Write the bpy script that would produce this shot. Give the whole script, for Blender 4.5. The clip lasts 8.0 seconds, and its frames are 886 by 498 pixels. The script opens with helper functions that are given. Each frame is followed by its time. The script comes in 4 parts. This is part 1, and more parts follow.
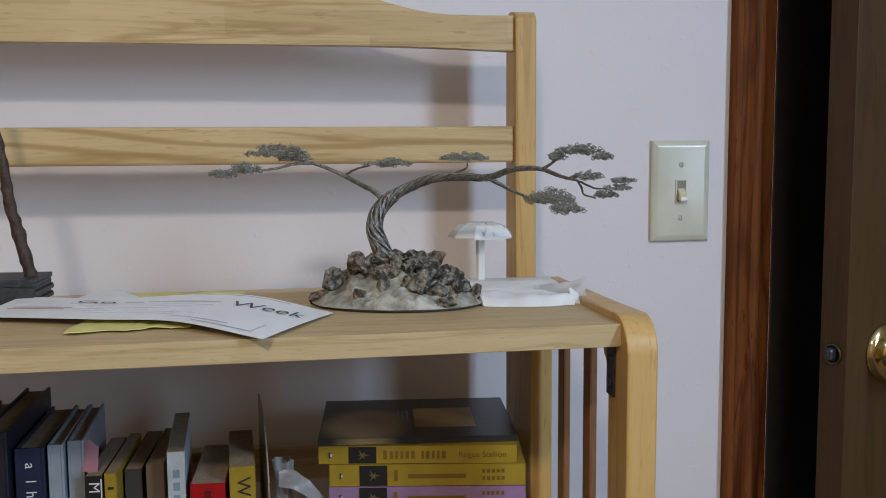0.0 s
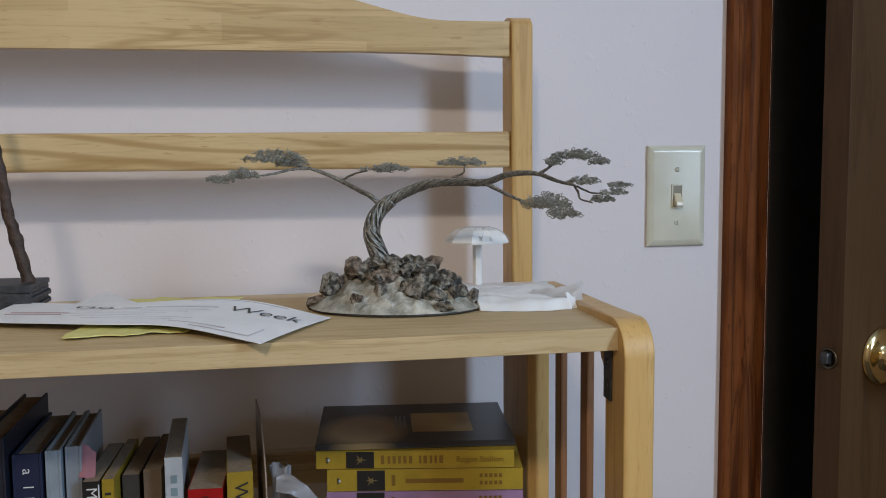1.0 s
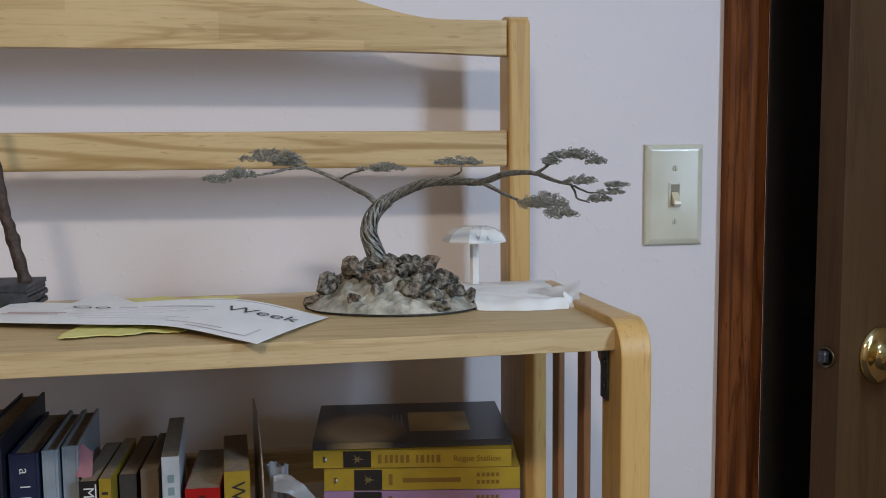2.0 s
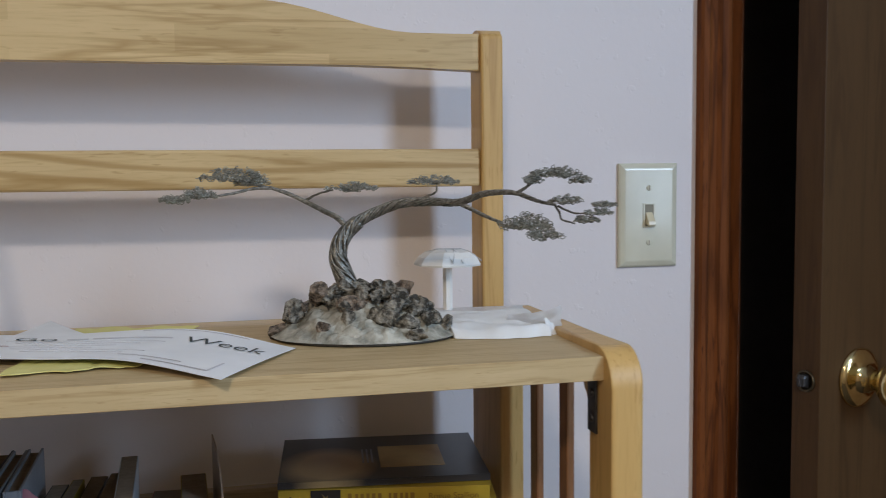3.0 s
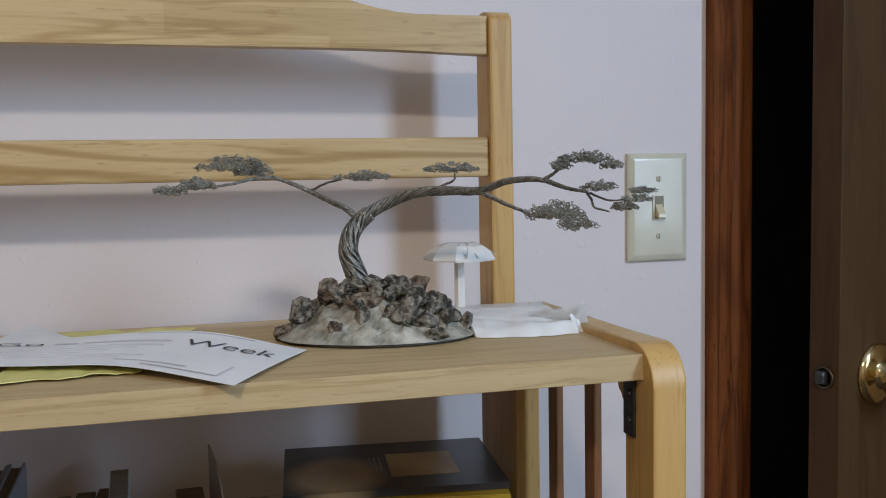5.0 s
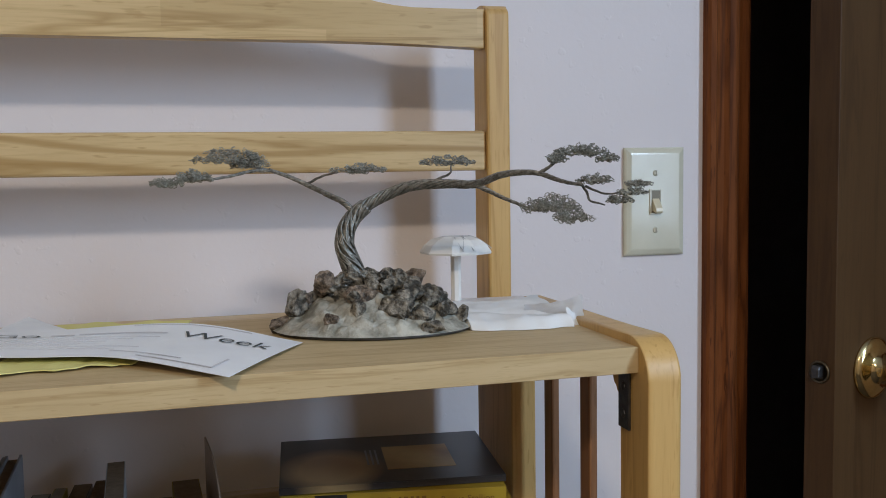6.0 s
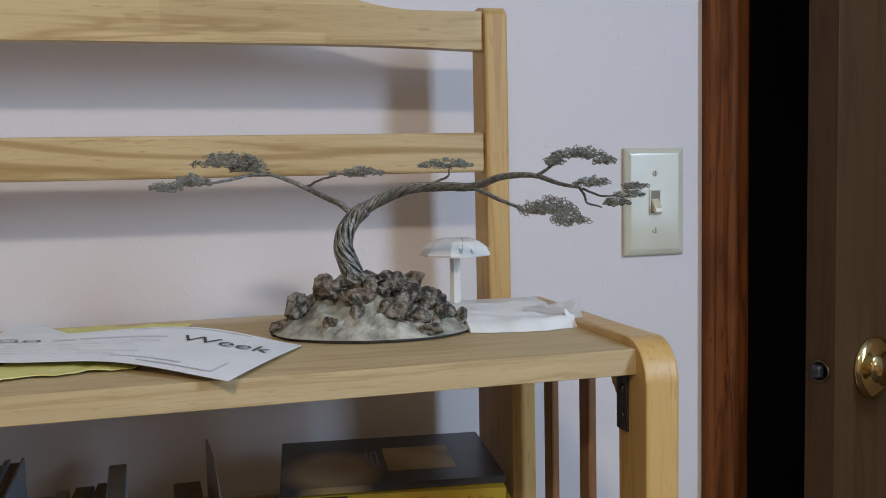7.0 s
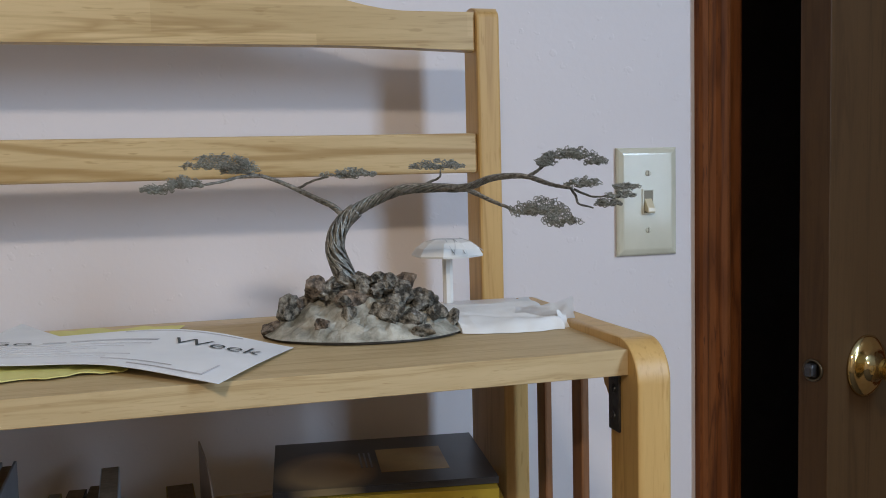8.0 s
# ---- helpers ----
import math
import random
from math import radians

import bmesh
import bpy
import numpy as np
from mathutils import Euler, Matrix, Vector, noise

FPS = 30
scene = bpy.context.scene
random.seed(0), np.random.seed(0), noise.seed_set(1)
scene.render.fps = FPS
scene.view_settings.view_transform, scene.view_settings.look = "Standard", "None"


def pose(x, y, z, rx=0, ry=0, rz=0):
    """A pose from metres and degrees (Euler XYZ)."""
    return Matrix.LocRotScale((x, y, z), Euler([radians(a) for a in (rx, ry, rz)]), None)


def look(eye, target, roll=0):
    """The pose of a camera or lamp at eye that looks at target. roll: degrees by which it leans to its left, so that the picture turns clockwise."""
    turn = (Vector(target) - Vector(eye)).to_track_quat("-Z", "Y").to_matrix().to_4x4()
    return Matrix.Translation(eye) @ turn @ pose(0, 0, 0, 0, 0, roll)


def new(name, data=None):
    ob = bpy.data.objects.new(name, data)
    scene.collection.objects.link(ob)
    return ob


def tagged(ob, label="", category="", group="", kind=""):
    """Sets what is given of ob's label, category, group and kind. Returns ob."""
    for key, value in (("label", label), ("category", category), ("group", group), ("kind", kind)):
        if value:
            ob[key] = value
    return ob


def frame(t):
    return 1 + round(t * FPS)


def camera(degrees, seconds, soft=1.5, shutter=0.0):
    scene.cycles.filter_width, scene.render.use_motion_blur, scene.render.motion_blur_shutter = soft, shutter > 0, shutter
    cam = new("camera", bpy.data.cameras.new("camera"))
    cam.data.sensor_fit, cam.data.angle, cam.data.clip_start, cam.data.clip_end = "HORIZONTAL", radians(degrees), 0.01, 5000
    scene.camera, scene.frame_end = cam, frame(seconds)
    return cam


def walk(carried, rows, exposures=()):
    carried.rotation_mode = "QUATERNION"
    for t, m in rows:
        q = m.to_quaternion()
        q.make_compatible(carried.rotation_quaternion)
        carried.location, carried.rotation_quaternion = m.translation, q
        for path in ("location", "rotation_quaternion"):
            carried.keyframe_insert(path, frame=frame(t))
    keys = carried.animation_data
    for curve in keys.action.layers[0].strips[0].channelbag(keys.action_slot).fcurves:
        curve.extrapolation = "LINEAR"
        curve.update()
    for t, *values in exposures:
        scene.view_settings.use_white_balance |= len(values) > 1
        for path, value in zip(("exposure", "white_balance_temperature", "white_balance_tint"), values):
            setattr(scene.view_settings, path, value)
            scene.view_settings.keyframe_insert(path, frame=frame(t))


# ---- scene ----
cam = camera(49.5, 8.0, 0.95, 0.4)
PATH = [
    (0, (0.056, -0.048, 1.249), (0.313, 1.924, 1.042), -0.4),
    (0.5, (0.055, -0.048, 1.248), (0.313, 1.924, 1.042), -0.4),
    (1, (0.055, -0.05, 1.248), (0.32, 1.922, 1.054), -0.5),
    (2.5, (0.057, -0.049, 1.25), (0.327, 1.922, 1.049), -0.5),
    (2.7, (0.057, -0.034, 1.248), (0.379, 1.932, 1.068), -0.5),
    (2.8, (0.055, -0.024, 1.249), (0.404, 1.936, 1.057), -0.1),
    (3, (0.045, -0.002, 1.248), (0.414, 1.958, 1.091), -0.6),
    (3.2, (0.035, 0.02, 1.241), (0.377, 1.982, 1.065), 0.1),
    (3.3, (0.03, 0.03, 1.239), (0.398, 1.988, 1.071), 0.2),
    (3.5, (0.023, 0.047, 1.244), (0.441, 1.997, 1.093), -0.6),
    (3.7, (0.02, 0.052, 1.245), (0.468, 1.998, 1.129), -1.5),
    (3.8, (0.016, 0.054, 1.242), (0.458, 2.0, 1.105), -1.0),
    (4, (0.015, 0.056, 1.238), (0.462, 2.0, 1.093), -1.2),
    (4.5, (0.016, 0.056, 1.238), (0.457, 2.001, 1.088), -1.1),
    (6, (0.019, 0.054, 1.236), (0.46, 1.998, 1.073), -0.9),
    (6.5, (0.02, 0.056, 1.238), (0.463, 1.998, 1.065), -0.8),
    (7, (0.022, 0.051, 1.239), (0.456, 1.997, 1.073), -1.2),
    (7.5, (0.024, 0.051, 1.239), (0.467, 1.995, 1.078), -1.6),
    (8, (0.025, 0.051, 1.24), (0.467, 1.994, 1.073), -1.4),
]
walk(cam, [(t, look(eye, target, roll)) for t, eye, target, roll in PATH])

# ---- light ----
world = bpy.data.worlds.new("world")
scene.world = world
world.use_nodes = True
wn = world.node_tree
sky = wn.nodes.new("ShaderNodeTexSky")
sky.sky_type = 'NISHITA'
sky.sun_disc = False
sky.sun_elevation, sky.sun_rotation = radians(40), radians(120)
wn.nodes["Background"].inputs["Strength"].default_value = 0.1
wn.links.new(sky.outputs[0], wn.nodes["Background"].inputs["Color"])


def area(name, m, sx, sy, watts, colour, shape='RECTANGLE'):
    d = bpy.data.lights.new(name, 'AREA')
    d.shape, d.size, d.size_y, d.energy, d.color = shape, sx, sy, watts, colour
    ob = new(name, d)
    ob.matrix_world = m
    return ob


WIN_Y, WIN_Z, WIN_W, WIN_H, EAST, BACK_Y = -0.86, 1.68, 0.50, 1.26, 1.55, -2.2
SASH = 1.48
# the sky through the upper sash, and the dimmer ground outside through the lower one
for name, low, high, watts in (("upper_sash_light", SASH, WIN_Z + WIN_H / 2, 36), ("lower_sash_light", WIN_Z - WIN_H / 2, SASH, 6)):
    mid = (low + high) / 2
    area(name, look((EAST - 0.01, WIN_Y, mid), (EAST - 1.0, WIN_Y, mid)), WIN_W - 0.02, high - low - 0.02, watts, (0.55, 0.745, 1.0))
LAMP = (-0.30, -1.14, 2.33)
area("ceiling_lamp_light", look(LAMP, (LAMP[0], LAMP[1] + 0.01, 0)), 0.26, 0.26, 26.5, (1.0, 0.835, 0.655), 'DISK')
scene.view_settings.exposure = 0.0


# ---- materials ----
def mat(name, base, rough=0.5, metal=0.0):
    m = bpy.data.materials.new(name)
    m.use_nodes = True
    b = m.node_tree.nodes["Principled BSDF"]
    b.inputs["Base Color"].default_value = (*base, 1)
    b.inputs["Roughness"].default_value = rough
    b.inputs["Metallic"].default_value = metal
    return m


def nodes_of(m):
    return m.node_tree, m.node_tree.nodes["Principled BSDF"]


def coords(nt, scale):
    tc = nt.nodes.new("ShaderNodeTexCoord")
    mp = nt.nodes.new("ShaderNodeMapping")
    mp.inputs["Scale"].default_value = scale
    nt.links.new(tc.outputs["Object"], mp.inputs["Vector"])
    return mp


def noise_node(nt, vec, scale, detail=4.0, rough=0.55, distort=0.0):
    n = nt.nodes.new("ShaderNodeTexNoise")
    n.inputs["Scale"].default_value = scale
    n.inputs["Detail"].default_value = detail
    n.inputs["Roughness"].default_value = rough
    n.inputs["Distortion"].default_value = distort
    nt.links.new(vec.outputs[0], n.inputs["Vector"])
    return n


def ramp(nt, src, stops):
    r = nt.nodes.new("ShaderNodeValToRGB")
    e = r.color_ramp.elements
    while len(e) < len(stops):
        e.new(0.5)
    for el, (p, c) in zip(e, stops):
        el.position, el.color = p, (*c, 1)
    nt.links.new(src, r.inputs[0])
    return r


def mixed(nt, a, b, fac, mode='MIX'):
    x = nt.nodes.new("ShaderNodeMix")
    x.data_type, x.blend_type = 'RGBA', mode
    for src, i in ((a, 6), (b, 7)):
        if isinstance(src, tuple):
            x.inputs[i].default_value = (*src, 1)
        else:
            nt.links.new(src, x.inputs[i])
    if isinstance(fac, float):
        x.inputs[0].default_value = fac
    else:
        nt.links.new(fac, x.inputs[0])
    return x.outputs[2]


def bump(nt, b, height, strength, dist=0.001):
    n = nt.nodes.new("ShaderNodeBump")
    n.inputs["Strength"].default_value = strength
    n.inputs["Distance"].default_value = dist
    nt.links.new(height, n.inputs["Height"])
    nt.links.new(n.outputs[0], b.inputs["Normal"])


def wood(name, light, dark, along, rough=0.4, contrast=1.0, streak=1.0, staves=False, figure=0.0, gloss=0.5):
    """Wood whose grain runs along the axis 0, 1 or 2."""
    m = mat(name, light, rough)
    nt, b = nodes_of(m)
    sc = [1.0, 1.0, 1.0]
    sc[along] = 0.06
    mp = coords(nt, sc)
    broad = noise_node(nt, mp, 55 * streak, 3, 0.5, 0.6)
    fine = noise_node(nt, mp, 420 * streak, 4, 0.6)
    sc2 = [0.25, 0.25, 0.25]
    patch = noise_node(nt, coords(nt, sc2), 30, 2)
    mid = tuple((p + q) / 2 for p, q in zip(light, dark))
    c1 = ramp(nt, broad.outputs[0], [(0.34, light), (0.52, tuple(light[i] * 0.7 + mid[i] * 0.3 for i in range(3))), (0.58, tuple(mid[i] * 0.5 + dark[i] * 0.5 for i in range(3))), (0.64, tuple(light[i] * 0.8 + mid[i] * 0.2 for i in range(3)))])
    c2 = mixed(nt, c1.outputs[0], dark, ramp(nt, fine.outputs[0], [(0.5, (0, 0, 0)), (0.8, (0.5 * contrast,) * 3)]).outputs[0])
    sc3 = [1.0, 1.0, 1.0]
    sc3[along] = 0.14
    fleck = noise_node(nt, coords(nt, sc3), 260 * streak, 2, 0.5)
    c2 = mixed(nt, c2, dark, ramp(nt, fleck.outputs[0], [(0.64, (0, 0, 0)), (0.72, (0.55 * contrast,) * 3)]).outputs[0])
    c3 = mixed(nt, c2, mid, ramp(nt, patch.outputs[0], [(0.4, (0, 0, 0)), (0.7, (0.35 * contrast,) * 3)]).outputs[0])
    b.inputs["Specular IOR Level"].default_value = gloss
    if figure:
        # cathedral figure: contour lines of a long, slow noise field
        sc4 = [1.0, 1.0, 1.0]
        sc4[along] = 0.10
        field = noise_node(nt, coords(nt, sc4), 11 * streak, 2, 0.45, 0.25)
        mul = nt.nodes.new("ShaderNodeMath")
        mul.operation = 'MULTIPLY'
        mul.inputs[1].default_value = 62.0
        nt.links.new(field.outputs[0], mul.inputs[0])
        wave = nt.nodes.new("ShaderNodeMath")
        wave.operation = 'SINE'
        nt.links.new(mul.outputs[0], wave.inputs[0])
        lines = ramp(nt, wave.outputs[0], [(0.25, (0, 0, 0)), (0.95, (figure,) * 3)])
        c3 = mixed(nt, c3, dark, lines.outputs[0])
    if staves:
        br = nt.nodes.new("ShaderNodeTexBrick")
        tc = nt.nodes.new("ShaderNodeTexCoord")
        mp2 = nt.nodes.new("ShaderNodeMapping")
        mp2.inputs["Rotation"].default_value = (radians(90), 0, 0)
        mp2.inputs["Location"].default_value = (0.02, 0.013, 0)
        nt.links.new(tc.outputs["Object"], mp2.inputs["Vector"])
        nt.links.new(mp2.outputs[0], br.inputs["Vector"])
        for key, val in (("Scale", 1.0), ("Mortar Size", 0.0), ("Brick Width", 0.27), ("Row Height", 0.024), ("Bias", 0.1)):
            br.inputs[key].default_value = val
        br.inputs["Color1"].default_value = (0.90, 0.875, 0.82, 1)
        br.inputs["Color2"].default_value = (1.08, 1.08, 1.08, 1)
        c3 = mixed(nt, c3, br.outputs[0], 1.0, 'MULTIPLY')
    info = nt.nodes.new("ShaderNodeObjectInfo")
    tone = ramp(nt, info.outputs["Random"], [(0.0, (0.9, 0.88, 0.86)), (1.0, (1.0, 1.0, 1.0))])
    c4 = mixed(nt, c3, tone.outputs[0], 1.0, 'MULTIPLY')
    nt.links.new(c4, b.inputs["Base Color"])
    bump(nt, b, fine.outputs[0], 0.12, 0.0004)
    return m


def speckled(name, a, c, scale, rough=0.6, bumps=0.3, metal=0.0, dist=0.001, lo=0.35, hi=0.65):
    m = mat(name, a, rough, metal)
    nt, b = nodes_of(m)
    mp = coords(nt, (1, 1, 1))
    n = noise_node(nt, mp, scale, 6, 0.6)
    n2 = noise_node(nt, mp, scale * 0.2, 3)
    r = ramp(nt, n.outputs[0], [(lo, a), (hi, c)])
    r2 = ramp(nt, n2.outputs[0], [(0.3, (0.82,) * 3), (0.7, (1.0,) * 3)])
    nt.links.new(mixed(nt, r.outputs[0], r2.outputs[0], 1.0, 'MULTIPLY'), b.inputs["Base Color"])
    if bumps:
        bump(nt, b, n.outputs[0], bumps, dist)
    return m


PINE_L, PINE_D = (0.66, 0.495, 0.26), (0.36, 0.225, 0.08)
wood_x = wood("light_wood_lengthwise", PINE_L, PINE_D, 0, 0.38, 0.85, 1.0, True)
wood_rail = wood("figured_light_wood", PINE_L, (0.34, 0.20, 0.06), 0, 0.38, 1.0, 1.0, False, 0.62)
wood_z = wood("light_wood_upright", (0.65, 0.42, 0.155), (0.44, 0.25, 0.07), 2)
slat_wood = wood("brown_slat_wood", (0.29, 0.14, 0.065), (0.16, 0.075, 0.033), 2)
wood_y = wood("light_wood_crosswise", (0.58, 0.40, 0.17), (0.38, 0.23, 0.08), 1)
wood_top = wood("light_wood_board", (0.61, 0.475, 0.268), (0.43, 0.305, 0.145), 0, 0.55, 1.35, 1.9, False, 0.16, 0.35)
casing_wood = wood("stained_oak", (0.225, 0.072, 0.019), (0.040, 0.010, 0.003), 2, 0.65, 1.4, 1.0, False, 0.34, 0.14)
door_wood = wood("brown_veneer", (0.092, 0.050, 0.020), (0.058, 0.029, 0.011), 2, 0.5, 0.9, 1.0, False, 0.2, 0.25)
carpet = speckled("dark_brown_carpet", (0.07, 0.055, 0.045), (0.045, 0.036, 0.03), 90, 0.95, 0.6)
panel_wood = wood("wall_panelling", (0.45, 0.36, 0.27), (0.31, 0.23, 0.155), 2, 0.5)
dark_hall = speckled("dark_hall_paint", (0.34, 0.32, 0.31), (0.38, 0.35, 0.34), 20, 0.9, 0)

wall_paint = mat("pale_lilac_wall_paint", (0.78, 0.735, 0.755), 0.75)
nt, b = nodes_of(wall_paint)
mp = coords(nt, (1, 1, 1))
peel = noise_node(nt, mp, 160, 3, 0.5)
spots = noise_node(nt, mp, 90, 2, 0.5)
tint = noise_node(nt, mp, 2.5, 3)
nt.links.new(ramp(nt, tint.outputs[0], [(0.3, (0.772, 0.730, 0.745)), (0.7, (0.755, 0.727, 0.755))]).outputs[0], b.inputs["Base Color"])
hsum = nt.nodes.new("ShaderNodeMath")
hsum.operation = 'MULTIPLY_ADD'
nt.links.new(ramp(nt, spots.outputs[0], [(0.66, (0, 0, 0)), (0.74, (1, 1, 1))]).outputs[0], hsum.inputs[0])
hsum.inputs[1].default_value = 1.5
nt.links.new(peel.outputs[0], hsum.inputs[2])
bump(nt, b, hsum.outputs[0], 0.24, 0.0006)
ceiling_paint = speckled("white_ceiling_paint", (0.8, 0.79, 0.77), (0.75, 0.74, 0.72), 60, 0.9, 0.2)

ivory = speckled("ivory_plastic", (0.66, 0.655, 0.53), (0.69, 0.68, 0.56), 40, 0.13, 0.0)
ivory.node_tree.nodes["Principled BSDF"].inputs["Specular IOR Level"].default_value = 0.36
ivory_toggle = mat("ivory_toggle_plastic", (0.68, 0.62, 0.45), 0.3)
slot_dark = mat("dark_slot", (0.26, 0.245, 0.19), 0.6)
bracket_metal = speckled("dark_bracket_metal", (0.07, 0.07, 0.075), (0.12, 0.12, 0.125), 200, 0.4, 0.2, 0.8)
dull_brass = speckled("dull_brass", (0.17, 0.135, 0.085), (0.11, 0.09, 0.06), 200, 0.35, 0.1, 0.8)
brass = speckled("polished_brass", (0.90, 0.74, 0.40), (0.84, 0.66, 0.32), 120, 0.13, 0.03, 1.0)
wire = speckled("tinned_wire", (0.36, 0.355, 0.33), (0.15, 0.145, 0.125), 350, 0.46, 0.5, 0.8)
wire_leaf = speckled("dull_wire_loops", (0.54, 0.54, 0.48), (0.24, 0.24, 0.205), 500, 0.34, 0.1, 0.75)
# stone mottle; its pale flecks and dark pits also paint glints and crevice shade
stone = speckled("brown_grey_stone", (0.050, 0.046, 0.037), (0.52, 0.48, 0.40), 170, 0.17, 1.0, 0.0, 0.006, 0.42, 0.70)
stone_red = speckled("rusty_brown_stone", (0.072, 0.055, 0.042), (0.50, 0.39, 0.295), 170, 0.18, 1.0, 0.0, 0.006, 0.40, 0.70)
plaster = speckled("grey_plaster", (0.23, 0.225, 0.185), (0.56, 0.545, 0.47), 75, 0.26, 1.0, 0.0, 0.003)
base_dark = speckled("dark_base_metal", (0.03, 0.028, 0.025), (0.07, 0.065, 0.06), 160, 0.45, 0.3)
white_paper = speckled("white_paper", (0.88, 0.91, 0.94), (0.85, 0.88, 0.92), 50, 0.7, 0.05)
yellow_paper = speckled("yellow_paper", (0.78, 0.73, 0.28), (0.73, 0.68, 0.24), 50, 0.7, 0.1)
ink = mat("dark_green_ink", (0.03, 0.045, 0.05), 0.6)
ink_grey = mat("grey_ink", (0.58, 0.58, 0.62), 0.7)
ink_red = mat("red_brown_ink", (0.42, 0.22, 0.22), 0.7)
tissue = speckled("white_tissue", (0.88, 0.90, 0.91), (0.85, 0.87, 0.88), 70, 0.85, 0.4, 0.0, 0.001)
thin_tissue = speckled("thin_white_tissue", (0.86, 0.87, 0.88), (0.82, 0.83, 0.85), 70, 0.85, 0.3)
thin_tissue.node_tree.nodes["Principled BSDF"].inputs["Transmission Weight"].default_value = 0.55
thin_tissue.node_tree.nodes["Principled BSDF"].inputs["IOR"].default_value = 1.05
porcelain = speckled("white_glazed_card", (0.90, 0.90, 0.88), (0.85, 0.85, 0.82), 60, 0.2, 0.2)
grey_line = mat("grey_seam", (0.45, 0.45, 0.46), 0.6)
slate = speckled("black_slate", (0.022, 0.025, 0.031), (0.04, 0.045, 0.055), 120, 0.5, 0.7, 0.0, 0.002)
bark = speckled("dark_brown_bark", (0.075, 0.042, 0.028), (0.030, 0.018, 0.013), 130, 0.55, 1.0, 0.0, 0.003)
pages = speckled("book_pages", (0.33, 0.27, 0.20), (0.26, 0.21, 0.15), 200, 0.9, 0.3)

clear = mat("clear_plastic", (0.9, 0.9, 0.92), 0.12)
clear.node_tree.nodes["Principled BSDF"].inputs["Transmission Weight"].default_value = 0.35
clear.node_tree.nodes["Principled BSDF"].inputs["Roughness"].default_value = 0.3
clear.node_tree.nodes["Principled BSDF"].inputs["IOR"].default_value = 1.3
wrap_plastic = mat("grey_clear_plastic", (0.50, 0.51, 0.54), 0.35)
wrap_plastic.node_tree.nodes["Principled BSDF"].inputs["Transmission Weight"].default_value = 0.5
pane_glass = mat("window_glass", (1, 1, 1), 0.02)
pane_glass.node_tree.nodes["Principled BSDF"].inputs["Transmission Weight"].default_value = 1.0
lamp_glow = mat("lamp_opal_glass", (0.9, 0.88, 0.82), 0.4)
lamp_glow.node_tree.nodes["Principled BSDF"].inputs["Emission Color"].default_value = (1.0, 0.82, 0.66, 1)
lamp_glow.node_tree.nodes["Principled BSDF"].inputs["Emission Strength"].default_value = 1.5


def cover(name, c, rough=0.45):
    return speckled(name, c, tuple(v * 0.82 for v in c), 45, rough, 0.05)


# ---- mesh helpers ----
def link(name, bm, material, smooth=False):
    bmesh.ops.recalc_face_normals(bm, faces=bm.faces)
    me = bpy.data.meshes.new(name)
    bm.to_mesh(me)
    bm.free()
    for m in material if isinstance(material, (list, tuple)) else [material]:
        me.materials.append(m)
    if smooth:
        for p in me.polygons:
            p.use_smooth = True
    return new(name, me)


def part(name, bm, material, parent, label="", smooth=False):
    ob = link(name, bm, material, smooth)
    ob.parent = parent
    if label:
        ob["label"] = label
    return ob


def thing(name, at, label, category, group="", kind=""):
    ob = new(name)
    ob.location = at
    ob.empty_display_size = 0.02
    bpy.context.view_layer.update()
    return tagged(ob, label, category, group, kind)


def box(lo, hi, bevel=0.0, seg=2, bm=None):
    bm = bm or bmesh.new()
    r = bmesh.ops.create_cube(bm, size=1)
    vs = r["verts"]
    for v in vs:
        v.co = Vector([lo[i] + (v.co[i] + 0.5) * (hi[i] - lo[i]) for i in range(3)])
    if bevel:
        es = list({e for v in vs for e in v.link_edges})
        bmesh.ops.bevel(bm, geom=es, offset=bevel, segments=seg, affect='EDGES', profile=0.5)
    return bm


def moved(bm, m):
    bmesh.ops.transform(bm, matrix=m, verts=bm.verts)
    return bm


def prism(outline, lo, hi, axis, bevel=0.0, seg=2):
    """An outline in the two other axes, in order, pulled from lo to hi along the axis."""
    bm = bmesh.new()

    def put(p, h):
        c = list(p)
        c.insert(axis, h)
        return bm.verts.new(c)
    a, z = [put(p, lo) for p in outline], [put(p, hi) for p in outline]
    n = len(outline)
    caps = [bm.faces.new(a), bm.faces.new(z)]
    for i in range(n):
        bm.faces.new((a[i], a[(i + 1) % n], z[(i + 1) % n], z[i]))
    if bevel:
        es = list({e for f in caps for e in f.edges})
        bmesh.ops.bevel(bm, geom=es, offset=bevel, segments=seg, affect='EDGES', profile=0.5)
    return bm


def lathe(profile, segs=32, m=None):
    bm = bmesh.new()
    rings = []
    for r, z in profile:
        rings.append([bm.verts.new((r * math.cos(2 * math.pi * k / segs), r * math.sin(2 * math.pi * k / segs), z)) for k in range(segs)])
    for a, c in zip(rings, rings[1:]):
        for k in range(segs):
            bm.faces.new((a[k], a[(k + 1) % segs], c[(k + 1) % segs], c[k]))
    bm.faces.new(rings[0])
    bm.faces.new(rings[-1])
    if m:
        moved(bm, m)
    return bm


